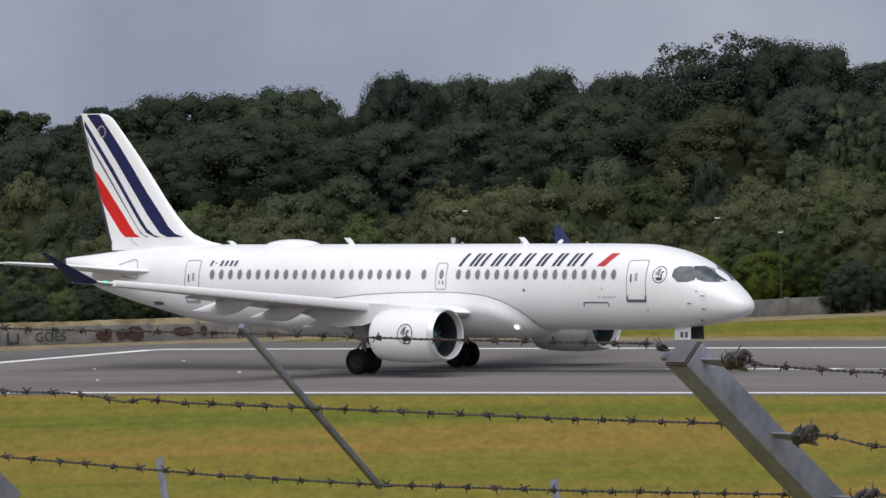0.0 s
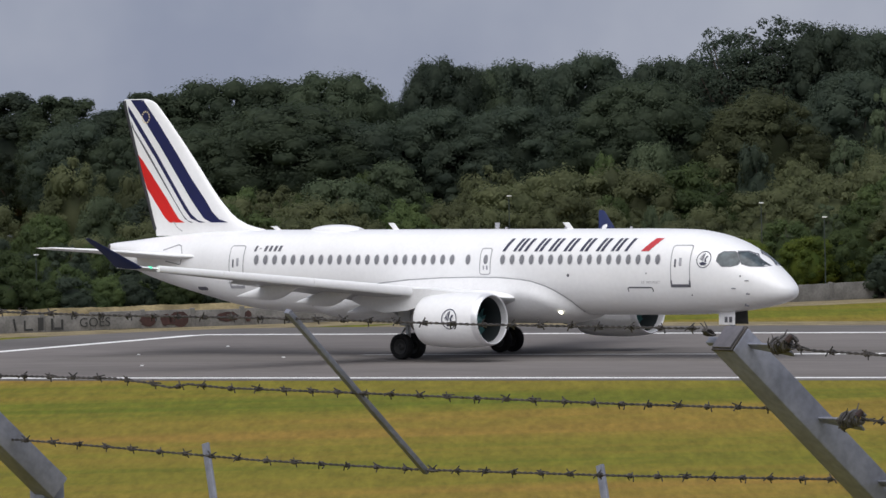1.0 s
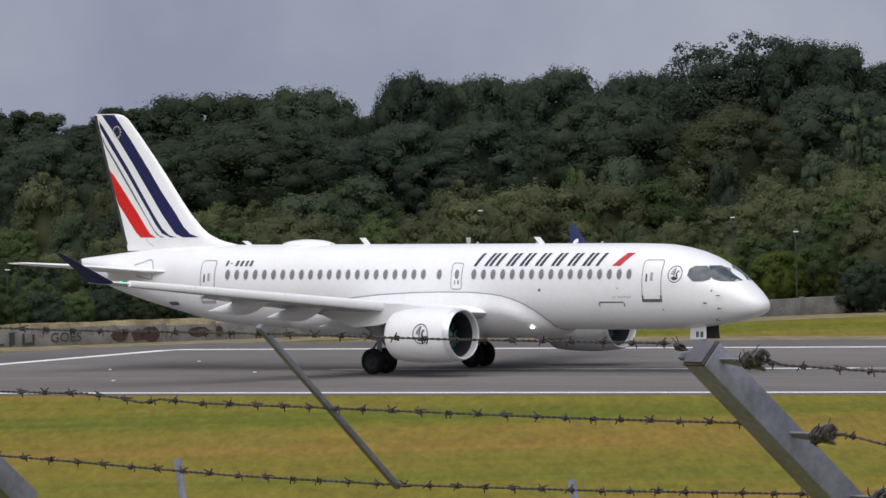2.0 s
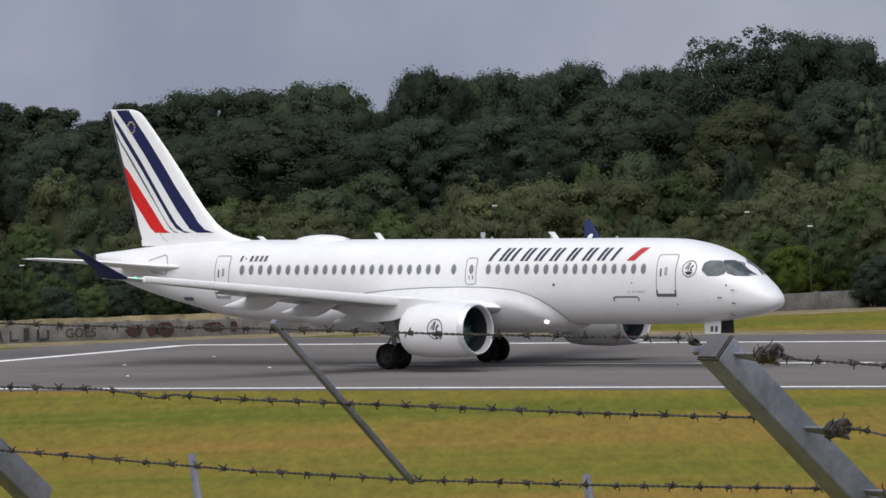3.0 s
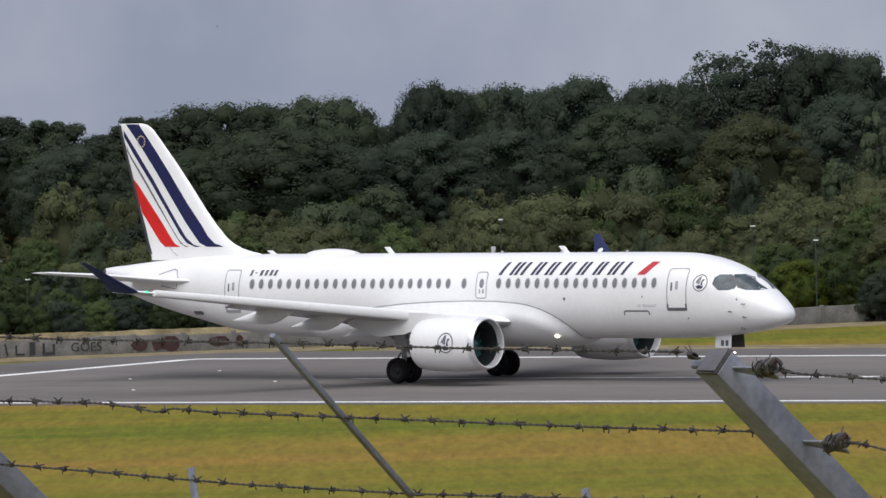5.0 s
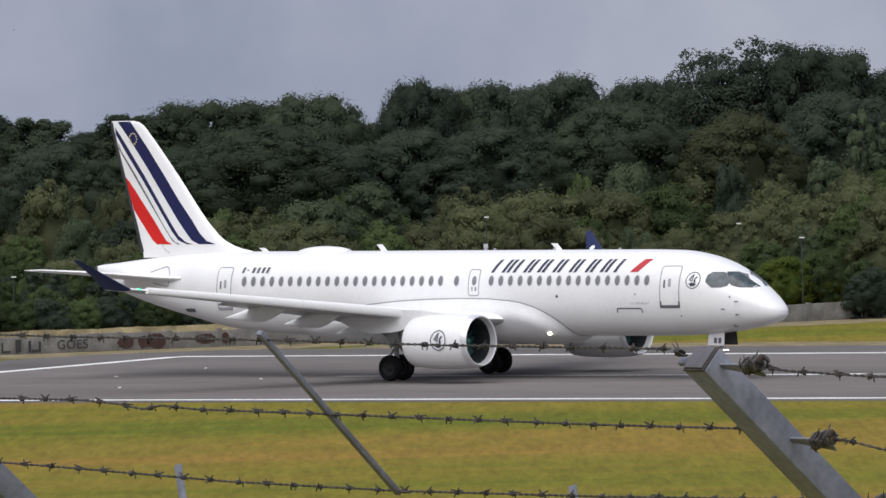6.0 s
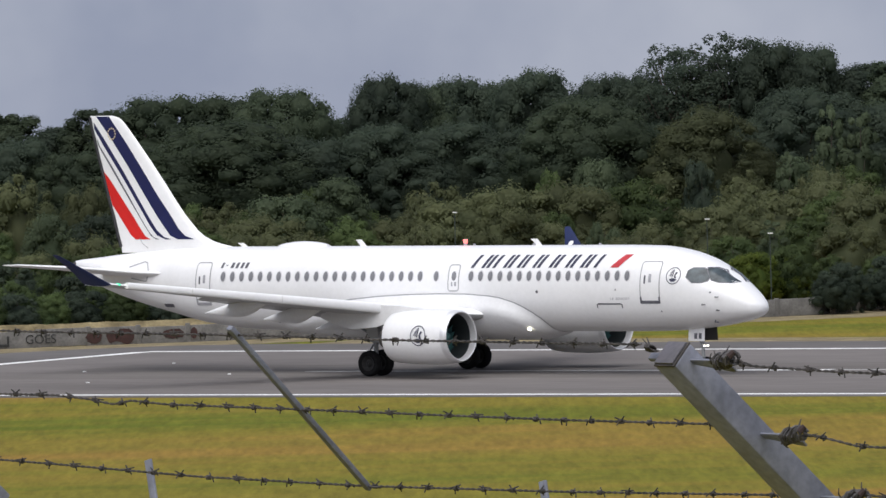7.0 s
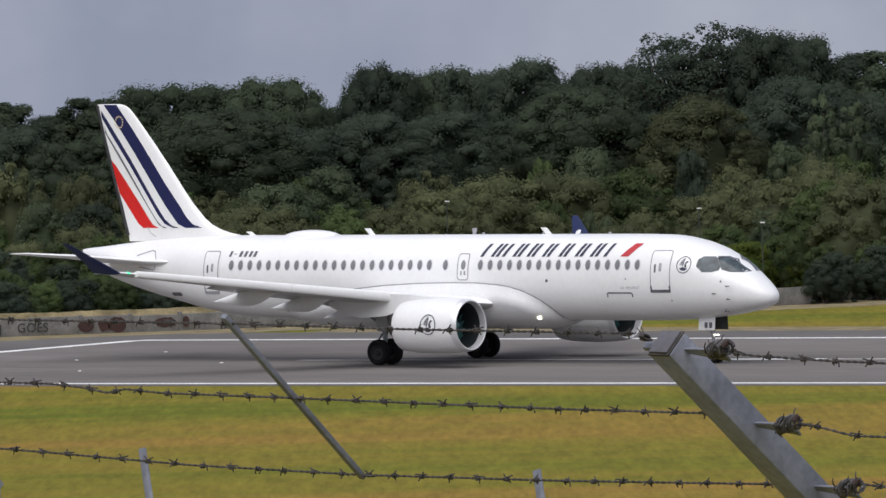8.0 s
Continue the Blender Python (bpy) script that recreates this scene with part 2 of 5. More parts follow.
def grass_material():
    m = bpy.data.materials.new("airfield_grass")
    m.use_nodes = True
    nt = m.node_tree
    p = nt.nodes["Principled BSDF"]
    p.inputs["Roughness"].default_value = 0.95
    p.inputs["Specular IOR Level"].default_value = 0.1
    co, mp = nt.nodes.new("ShaderNodeTexCoord"), nt.nodes.new("ShaderNodeMapping")
    mp.inputs["Rotation"].default_value = (0, 0, radians(30))
    mp.inputs["Scale"].default_value = (0.10, 0.55, 1)
    nt.links.new(co.outputs["Object"], mp.inputs[0])

    def tex(vec, sc, det, rough=0.6):
        n = nt.nodes.new("ShaderNodeTexNoise")
        n.inputs["Scale"].default_value, n.inputs["Detail"].default_value, n.inputs["Roughness"].default_value = sc, det, rough
        nt.links.new(vec, n.inputs["Vector"])
        return n
    bands = tex(mp.outputs[0], 0.075, 9, 0.60)
    ramp = nt.nodes.new("ShaderNodeValToRGB")
    e = ramp.color_ramp.elements
    e[0].position, e[0].color = 0.38, (0.088, 0.120, 0.011, 1)
    e[1].position, e[1].color = 0.64, (0.246, 0.150, 0.034, 1)
    mid = e.new(0.5)
    mid.color = (0.172, 0.148, 0.021, 1)
    nt.links.new(bands.outputs["Fac"], ramp.inputs[0])
    mp2 = nt.nodes.new("ShaderNodeMapping")
    mp2.inputs["Scale"].default_value = (0.7, 0.075, 1)
    nt.links.new(co.outputs["Object"], mp2.inputs[0])
    fine = tex(mp2.outputs[0], 1.5, 8, 0.75)
    mr = nt.nodes.new("ShaderNodeMapRange")
    mr.inputs["From Min"].default_value, mr.inputs["From Max"].default_value = 0.3, 0.7
    mr.inputs["To Min"].default_value, mr.inputs["To Max"].default_value = 0.76, 1.21
    nt.links.new(fine.outputs["Fac"], mr.inputs[0])
    mul = nt.nodes.new("ShaderNodeVectorMath")
    mul.operation = "SCALE"
    nt.links.new(ramp.outputs[0], mul.inputs[0])
    nt.links.new(mr.outputs[0], mul.inputs["Scale"])
    mp3 = nt.nodes.new("ShaderNodeMapping")
    mp3.inputs["Scale"].default_value = (2.6, 0.20, 1)
    nt.links.new(co.outputs["Object"], mp3.inputs[0])
    grain = tex(mp3.outputs[0], 1.3, 5, 0.7)
    mr2 = nt.nodes.new("ShaderNodeMapRange")
    mr2.inputs["From Min"].default_value, mr2.inputs["From Max"].default_value = 0.3, 0.7
    mr2.inputs["To Min"].default_value, mr2.inputs["To Max"].default_value = 0.79, 1.19
    nt.links.new(grain.outputs["Fac"], mr2.inputs[0])
    mul2 = nt.nodes.new("ShaderNodeVectorMath")
    mul2.operation = "SCALE"
    nt.links.new(mul.outputs[0], mul2.inputs[0])
    nt.links.new(mr2.outputs[0], mul2.inputs["Scale"])
    nt.links.new(mul2.outputs[0], p.inputs["Base Color"])
    b = nt.nodes.new("ShaderNodeBump")
    b.inputs["Strength"].default_value, b.inputs["Distance"].default_value = 0.6, 0.05
    nt.links.new(tex(co.outputs["Object"], 9, 3).outputs["Fac"], b.inputs["Height"])
    nt.links.new(b.outputs[0], p.inputs["Normal"])
    return m


M["grass"] = grass_material()


# ---------------------------------------------------------------- mesh helpers
def finish(bm, name, mat, smooth=True, angle=40):
    bmesh.ops.recalc_face_normals(bm, faces=bm.faces[:])
    me = bpy.data.meshes.new(name)
    bm.to_mesh(me)
    bm.free()
    me.materials.append(mat)
    if smooth:
        me.shade_smooth()
        me.set_sharp_from_angle(angle=radians(angle))
    return me


def part(name, bm, mat, parent, label="", smooth=True, angle=40):
    ob = new(name, finish(bm, name, mat, smooth, angle))
    ob.parent = parent
    return tagged(ob, label)


def thing(name, label, category, group="", kind="", at=None):
    ob = new(name)
    ob.empty_display_size = 0.3
    if at is not None:
        ob.matrix_basis = at
    return tagged(ob, label, category, group, kind)


def box(bm, size, m, bevel=0.0):
    made = bmesh.ops.create_cube(bm, size=1, matrix=m @ Matrix.Diagonal((*size, 1)))
    if bevel:
        edges = list({e for v in made["verts"] for e in v.link_edges})
        bmesh.ops.bevel(bm, geom=edges, offset=bevel, segments=2, affect="EDGES", profile=0.5)


def rings(bm, loops, close_ends=True):
    """Skin a list of closed loops of equal count."""
    rows = [[bm.verts.new(p) for p in loop] for loop in loops]
    n = len(rows[0])
    for a, b in zip(rows, rows[1:]):
        for i in range(n):
            bm.faces.new((a[i], a[(i + 1) % n], b[(i + 1) % n], b[i]))
    if close_ends:
        bm.faces.new(rows[0])
        bm.faces.new(rows[-1])
    return rows


def lathe(bm, profile, m, seg=40, close_ends=False):
    """Turn (axial, radius) pairs about the x axis of m."""
    loops = [[m @ Vector((x, r * math.cos(2 * math.pi * i / seg), r * math.sin(2 * math.pi * i / seg))) for i in range(seg)] for x, r in profile]
    rings(bm, loops, close_ends)


def tube(bm, points, r, seg=6, r_end=None):
    """A round bar along points."""
    loops = []
    pts = [Vector(p) for p in points]
    for i, p in enumerate(pts):
        d = (pts[min(i + 1, len(pts) - 1)] - pts[max(i - 1, 0)]).normalized()
        u = d.orthogonal().normalized() if not loops else (side - d * side.dot(d)).normalized()
        side = u
        v = d.cross(u)
        rr = r if r_end is None else r + (r_end - r) * i / (len(pts) - 1)
        loops.append([p + (u * math.cos(2 * math.pi * k / seg) + v * math.sin(2 * math.pi * k / seg)) * rr for k in range(seg)])
    rings(bm, loops)


def lerp_table(table, x):
    if x <= table[0][0]:
        return table[0][1:]
    for a, b in zip(table, table[1:]):
        if x <= b[0]:
            f = (x - a[0]) / (b[0] - a[0])
            return tuple(p + (q - p) * f for p, q in zip(a[1:], b[1:]))
    return table[-1][1:]

# ---------------------------------------------------------------- ground, runway, wall
def rise(y):
    """Height of the ground: flat airfield, and the bank on which the boundary fence stands."""
    if y > 185:
        return -0.085 * (y - 185) * min(1.0, (y - 185) / 120)
    f = max(0.0, min(1.0, (-225.0 - y) / 165.0))
    return 13.3 * f * f * (3 - 2 * f)


def build_ground():
    xs = [-3000, -1200, -500, -200, -100, -60, -40, -20, 0, 20, 40, 60, 100, 200, 500, 1200, 3000]
    ys = [-3000, -1200, -700, -500] + [-440 + 10 * i for i in range(24)] + [-180, -120, -60, 0, 60, 120, 170, 185, 215, 250, 320, 400, 600, 1000, 2000, 3000]
    bm = bmesh.new()
    grid = [[bm.verts.new((x, y, rise(y))) for x in xs] for y in ys]
    for a, b in zip(grid, grid[1:]):
        for i in range(len(xs) - 1):
            bm.faces.new((a[i], a[i + 1], b[i + 1], b[i]))
    ob = new("ground", finish(bm, "ground", M["grass"], True, 60))
    tagged(ob, "mown airfield grass with dry yellow bands", "grass", kind="structure")


RUN = pose(0, 0.3, 0, 0, 0, -30)      # runway frame: x along it, y across


def slab(name, poly, z, mat, label, category, thick=0.0, parent=None):
    bm = bmesh.new()
    top = [bm.verts.new((x, y, z)) for x, y in poly]
    bm.faces.new(top)
    if thick:
        low = [bm.verts.new((x, y, z - thick)) for x, y in poly]
        n = len(poly)
        for i in range(n):
            bm.faces.new((top[i], low[i], low[(i + 1) % n], top[(i + 1) % n]))
    ob = new(name, finish(bm, name, mat, False))
    if parent:
        ob.parent = parent
    else:
        ob.matrix_basis = RUN
        tagged(ob, label, category, kind="structure")
    return ob


def rect(x0, x1, y0, y1):
    return [(x0, y0), (x1, y0), (x1, y1), (x0, y1)]


def build_runway():
    corner = [(-36.0, 17.0), (-35.2, 21.0), (-33.4, 25.0), (-30.5, 28.3), (-26.5, 29.6)]
    slab("runway_shoulder", [(2200, 29.2), (2200, -23.2), (-36.0, -23.2)] + corner, 0.012, M["shoulder"], "dark asphalt runway shoulder", "shoulder", 0.3)
    run = slab("runway", rect(-28.6, 2200, -22.2, 22.2), 0.018, M["asphalt"], "grey weathered asphalt runway with rubber streaks", "runway", 0.2)
    slab("rubber_streak", rect(-20, 420, -6.5, 7.0), 0.022, M["rubber"], "", "", parent=run)
    slab("edge_line", rect(-60, 2100, -21.75, -20.85), 0.024, M["line"], "", "", parent=run)
    slab("edge_line", rect(-27.9, 2100, 20.85, 21.75), 0.024, M["line"], "", "", parent=run)
    slab("end_line", rect(-28.3, -27.4, -20.8, 20.8), 0.024, M["line"], "", "", parent=run)
    slab("centre_line", rect(-6.5, 14.6, -0.42, 0.42), 0.026, M["wornline"], "", "", parent=run)
    slab("centre_line", rect(14.8, 19.4, -0.5, 0.5), 0.026, M["line"], "", "", parent=run)
    slab("centre_line", rect(19.8, 24.0, -0.4, 0.4), 0.026, M["wornline"], "", "", parent=run)
    for k in range(1, 20):
        slab("centre_line", rect(24 + 50 * k, 54 + 50 * k, -0.45, 0.45), 0.026, M["line"], "", "", parent=run)
    slab("verge", rect(-24, 420, 29.25, 34.0), 0.010, M["straw"], "dry straw-coloured grass along the runway shoulder", "grass")
    for x, y in ((-18.3, 0.4), (-11.5, -10.2), (-18.6, 8.5), (-9.0, -2.5)):
        bm = bmesh.new()
        lathe(bm, [(0.0, 0.085), (0.025, 0.075), (0.035, 0.04)], Matrix.Translation((x, y, 0.022)) @ pose(0, 0, 0, 0, -90, 0), 14, True)
        part("runway_light", bm, M["lampwhite"], run, "flush white runway light")


WALL = [(-60, 31.0), (-24.0, 40.6), (-11.0, 44.9), (2.0, 49.6), (12.0, 56.5), (18.6, 59.8), (30.0, 78.0), (60, 102.0)]


def wall_path(s):
    """A point and heading s metres along the low wall."""
    for (x0, y0), (x1, y1) in zip(WALL, WALL[1:]):
        d = math.hypot(x1 - x0, y1 - y0)
        if s <= d:
            return x0 + (x1 - x0) * s / d, y0 + (y1 - y0) * s / d, math.atan2(y1 - y0, x1 - x0)
        s -= d
    return None


def text_mesh(words, size, mat):
    """Flat lettering in the xy plane, from the origin to the right."""
    txt = bpy.data.curves.new("lettering", "FONT")
    txt.body, txt.size, txt.align_x = words, size, "LEFT"
    source = new("lettering_source", txt)
    me = bpy.data.meshes.new_from_object(source.evaluated_get(bpy.context.evaluated_depsgraph_get()))
    bpy.data.objects.remove(source)
    me.materials.clear()
    me.materials.append(mat)
    return me


def build_wall():
    wall = thing("wall_concrete", "low weathered concrete panel wall with graffiti", "wall", kind="structure")
    bm = bmesh.new()
    box(bm, (2.44, 0.16, 0.86), Matrix.Translation((1.22, 0, 0.42)), 0.02)
    panel = finish(bm, "panel", M["concrete"])
    bm = bmesh.new()
    box(bm, (0.2, 0.24, 0.96), Matrix.Translation((0, 0, 0.46)), 0.02)
    post = finish(bm, "post", M["concrete"])
    s, rnd = 0.0, random.Random(4)
    while wall_path(s + 2.5):
        x, y, a = wall_path(s)
        for name, me in (("panel", panel), ("post", post)):
            ob = new(name, me)
            ob.parent = wall
            dz = rnd.uniform(-0.05, 0.03)
            ob.matrix_basis = Matrix.Translation((x, y, dz)) @ Matrix.Rotation(a, 4, "Z") @ pose(0, 0, 0, rnd.uniform(-1, 1), rnd.uniform(-0.4, 0.4), 0)
        s += 2.5
    # sprayed marks on the face towards the runway
    d0 = math.hypot(36, 9.6)

    def on_wall(s0, z, name, bm, mat, label):
        x, y, a = wall_path(d0 + s0)
        ob = part(name, bm, mat, wall, label, False)
        ob.matrix_basis = Matrix.Translation((x, y, z)) @ Matrix.Rotation(a, 4, "Z") @ Matrix.Translation((0, -0.125, 0))

    def flat(polys):
        bm = bmesh.new()
        for poly in polys:
            vs = [bm.verts.new((x, 0, z)) for x, z in poly]
            bm.faces.new(vs)
        return bm

    def bar(x, w, h, lean=0.0):
        return [(x, 0), (x + w, 0), (x + w + lean, h), (x + lean, h)]
    on_wall(1.35, 0.10, "graffiti", flat([bar(0, 0.1, 0.6, -0.1), bar(0.45, 0.09, 0.5), bar(0.50, 0.4, 0.1), bar(1.15, 0.28, 0.62), bar(1.8, 0.12, 0.55), bar(1.95, 0.35, 0.12), bar(2.3, 0.11, 0.5)]), M["spray"], "black sprayed strokes")
    me = text_mesh("GOES", 0.62, M["spray"])
    me.transform(pose(0, 0, 0, 90, 0, 0))
    ob = new("graffiti", me)
    ob.parent = wall
    x, y, a = wall_path(d0 + 4.55)
    ob.matrix_basis = Matrix.Translation((x, y, 0.2)) @ Matrix.Rotation(a, 4, "Z") @ Matrix.Translation((0, -0.125, 0))

    def blob(cx, cz, rx, rz, seed):
        q = random.Random(seed)
        return [(cx + rx * math.cos(t) * q.uniform(0.85, 1.1), cz + rz * math.sin(t) * q.uniform(0.85, 1.1)) for t in [2 * math.pi * k / 18 for k in range(18)]]
    on_wall(8.0, 0.1, "graffiti", flat([blob(0, 0.3, 0.42, 0.32, 1), blob(0.9, 0.3, 0.3, 0.3, 2), blob(1.55, 0.32, 0.5, 0.38, 3)]), M["maroon"], "dark red sprayed patches")
    on_wall(12.0, 0.1, "graffiti", flat([blob(0, 0.35, 0.55, 0.25, 4), blob(1.0, 0.35, 0.18, 0.28, 5)]), M["maroon"], "dark red sprayed patches")


build_ground()
build_runway()
build_wall()
# dry verge in front of and behind the wall
for off, width, z in ((-5.2, 5.2, 0.010), (0.5, 3.0, 1.02)):
    bm = bmesh.new()
    rows, rnd = [], random.Random(int(off * 10) + 40)
    for k in range(0, 260):
        q = wall_path(k * 0.5)
        if not q or (z > 0.1 and q[0] > -2):
            break
        x, y, a = q
        nx, ny = -math.sin(a), math.cos(a)
        rows.append([bm.verts.new((x + nx * o, y + ny * o, h)) for o, h in ((off - rnd.uniform(0, 0.4), 0.008 if z < 0.1 else -0.05), (off + width * 0.5, z + rnd.uniform(0, 0.06) * (z > 0.1)), (off + width + rnd.uniform(0, 0.4), 0.009 if z < 0.1 else -0.05))])
    for p, q in zip(rows, rows[1:]):
        for i in range(2):
            bm.faces.new((p[i], p[i + 1], q[i + 1], q[i]))
    ob = new("verge", finish(bm, "verge", M["straw"]))
    tagged(ob, "dry straw-coloured grass verge beside the wall", "grass", kind="structure")

# ---------------------------------------------------------------- the airliner (x forward, y to its left, z up, origin on the ground under the main wheels)
BODY = [  # x, top, bottom, half width
    (-19.95, 4.90, 4.52, 0.16), (-19.6, 4.95, 4.36, 0.30), (-18.6, 5.04, 3.84, 0.60), (-17.2, 5.18, 3.36, 0.93), (-15.6, 5.30, 2.94, 1.22), (-13.9, 5.41, 2.56, 1.48),
    (-12.2, 5.47, 2.19, 1.66), (-10.5, 5.50, 1.96, 1.73), (-8.5, 5.50, 1.84, 1.75), (-5.0, 5.50, 1.80, 1.75), (0, 5.50, 1.80, 1.75), (5.0, 5.50, 1.80, 1.75), (11.0, 5.50, 1.80, 1.75),
    (12.6, 5.48, 1.81, 1.75), (13.6, 5.43, 1.83, 1.73), (14.7, 5.24, 1.88, 1.67), (15.6, 4.97, 1.95, 1.55), (16.3, 4.65, 2.03, 1.40), (16.9, 4.31, 2.12, 1.23), (17.4, 3.95, 2.21, 1.04),
    (17.8, 3.64, 2.29, 0.90), (18.08, 3.40, 2.38, 0.74), (18.32, 3.19, 2.47, 0.55), (18.47, 3.03, 2.58, 0.36), (18.55, 2.90, 2.68, 0.17)]
FULL = 2.3      # how square the section is (2 is an ellipse)


def body_at(x):
    """Top, bottom and half width of the fuselage, smoothly between the stations."""
    t = BODY
    if x <= t[0][0]:
        return t[0][1:]
    if x >= t[-1][0]:
        return t[-1][1:]
    i = max(k for k in range(len(t) - 1) if t[k][0] <= x)
    a, b = t[i], t[i + 1]
    p, q = t[max(0, i - 1)], t[min(len(t) - 1, i + 2)]
    u = (x - a[0]) / (b[0] - a[0])
    out = []
    for k in (1, 2, 3):
        m0 = (b[k] - p[k]) / (b[0] - p[0]) * (b[0] - a[0])
        m1 = (q[k] - a[k]) / (q[0] - a[0]) * (b[0] - a[0])
        out.append((2 * u ** 3 - 3 * u * u + 1) * a[k] + (u ** 3 - 2 * u * u + u) * m0 + (3 * u * u - 2 * u ** 3) * b[k] + (u ** 3 - u * u) * m1)
    return tuple(out)


def skin(x, z, side=-1, off=0.0):
    """The point of the fuselage's side at x and height z, off metres outwards."""
    top, bot, w = body_at(x)
    c, h = (top + bot) / 2, (top - bot) / 2
    r = max(-0.999, min(0.999, (z - c) / h))
    y = w * (1 - abs(r) ** FULL) ** (1 / FULL)
    n = Vector((0, (y / w) ** (FULL - 1) / w, math.copysign(abs(r) ** (FULL - 1), r) / h)).normalized()
    p = Vector((x, y, z)) + n * off
    return Vector((p.x, p.y * -side * -1, p.z)) if side > 0 else Vector((p.x, -p.y, p.z))


def decal_mesh(polys, mapping, step=0.09, xstep=0.4):
    """Thin paint: polygons in (x, z) laid on a curved surface by mapping(x, z)."""
    bm = bmesh.new()
    for poly in polys:
        vs = [bm.verts.new((x, 0, z)) for x, z in poly]
        bm.faces.new(vs)
    zs, xs = [v.co.z for v in bm.verts], [v.co.x for v in bm.verts]
    for lo, hi, st, axis in ((min(zs), max(zs), step, (0, 0, 1)), (min(xs), max(xs), xstep, (1, 0, 0))):
        k = math.floor(lo / st) + 1
        while k * st < hi:
            bmesh.ops.bisect_plane(bm, geom=bm.verts[:] + bm.edges[:] + bm.faces[:], plane_co=Vector(axis) * (k * st), plane_no=axis)
            k += 1
    bmesh.ops.triangulate(bm, faces=bm.faces[:])
    for v in bm.verts:
        v.co = mapping(v.co.x, v.co.z)
    return bm


def ribbon(points, width, closed=False):
    """Quads along a line of (x, z) points."""
    pts = [Vector((x, z)) for x, z in points]
    n, out = len(pts), []

    def side(i):
        a = pts[(i - 1) % n] if closed or i > 0 else pts[i]
        b = pts[(i + 1) % n] if closed or i < n - 1 else pts[i]
        d = (b - a).normalized()
        return Vector((-d.y, d.x)) * width / 2
    for i in range(n if closed else n - 1):
        j = (i + 1) % n
        a, b, c, d = pts[i] - side(i), pts[j] - side(j), pts[j] + side(j), pts[i] + side(i)
        out.append([tuple(a), tuple(b), tuple(c), tuple(d)])
    return out


def rounded(x0, x1, z0, z1, r, n=4, slant=0.0):
    out = []
    for cx, cz, a0 in ((x1 - r, z1 - r, 0), (x0 + r, z1 - r, 90), (x0 + r, z0 + r, 180), (x1 - r, z0 + r, 270)):
        for k in range(n + 1):
            a = radians(a0 + 90 * k / n)
            z = cz + r * math.sin(a)
            out.append((cx + r * math.cos(a) + slant * (z - z0), z))
    return out


def disc(cx, cz, rx, rz, n=20):
    return [(cx + rx * math.cos(2 * math.pi * k / n), cz + rz * math.sin(2 * math.pi * k / n)) for k in range(n)]


def foil(n=15):
    """A closed aerofoil of unit chord: (back from the leading edge, up)."""
    xs = [0.5 * (1 - math.cos(math.pi * k / n)) for k in range(n + 1)]
    th = [5 * (0.2969 * math.sqrt(x) - 0.1260 * x - 0.3516 * x * x + 0.2843 * x ** 3 - 0.1030 * x ** 4) for x in xs]
    return [(x, t) for x, t in zip(xs, th)] + [(x, -t) for x, t in reversed(list(zip(xs, th))[1:-1])]


FOIL = foil()


def lofted(stations, side, droop=0.0):
    """Wing skin from stations (y, leading edge x, z, chord, thickness ratio, cant in degrees)."""
    loops = []
    for y, le, z, chord, th, cant in stations:
        c, s = math.cos(radians(cant)), math.sin(radians(cant))
        loop = []
        for u, t in FOIL:
            up = t * th * chord + droop * chord * u * u * -1
            loop.append(Vector((le - u * chord, side * (y - s * up), z + c * up)))
        loops.append(loop if side > 0 else loop[::-1])
    return loops


WING = [(1.2, 5.30, 2.52, 7.6, 0.085, 0), (2.3, 4.62, 2.62, 6.6, 0.10, 0), (3.4, 3.62, 2.72, 5.5, 0.125, 4), (5.5, 2.20, 3.00, 4.1, 0.12, 7), (9.0, 0.30, 3.47, 3.1, 0.11, 7), (12.5, -1.61, 3.94, 2.3, 0.105, 7), (15.7, -3.36, 4.37, 1.62, 0.10, 7), (16.36, -3.74, 4.46, 1.50, 0.10, 8)]
WINGLET = [(16.37, -3.75, 4.46, 1.48, 0.10, 14), (16.46, -3.86, 4.55, 1.42, 0.085, 40), (16.80, -4.42, 4.93, 0.98, 0.08, 46), (17.15, -5.00, 5.32, 0.66, 0.08, 46), (17.42, -5.44, 5.62, 0.43, 0.08, 46), (17.54, -5.66, 5.75, 0.28, 0.08, 46)]
TAILPLANE = [(0.4, -13.0, 4.28, 4.7, 0.06, 0), (1.45, -13.75, 4.37, 4.1, 0.06, 4), (1.75, -14.75, 4.42, 3.2, 0.085, 5), (3.5, -16.6, 4.68, 2.2, 0.09, 5), (5.5, -18.15, 4.88, 1.35, 0.09, 5), (5.72, -18.5, 4.91, 0.85, 0.07, 5)]
FIN = [  # z, leading edge x, trailing edge x
    (5.25, -10.3, -17.25), (5.52, -10.85, -17.28), (5.62, -11.40, -17.32), (5.75, -11.88, -17.36), (5.97, -12.40, -17.43), (6.24, -12.80, -17.50), (6.86, -13.43, -17.67), (7.44, -13.92, -17.86), (8.48, -14.73, -18.15), (9.46, -15.53, -18.44), (10.4, -16.34, -18.70),
    (10.93, -16.82, -18.85), (11.16, -17.05, -18.90), (11.29, -17.30, -18.93), (11.36, -17.62, -18.94)]


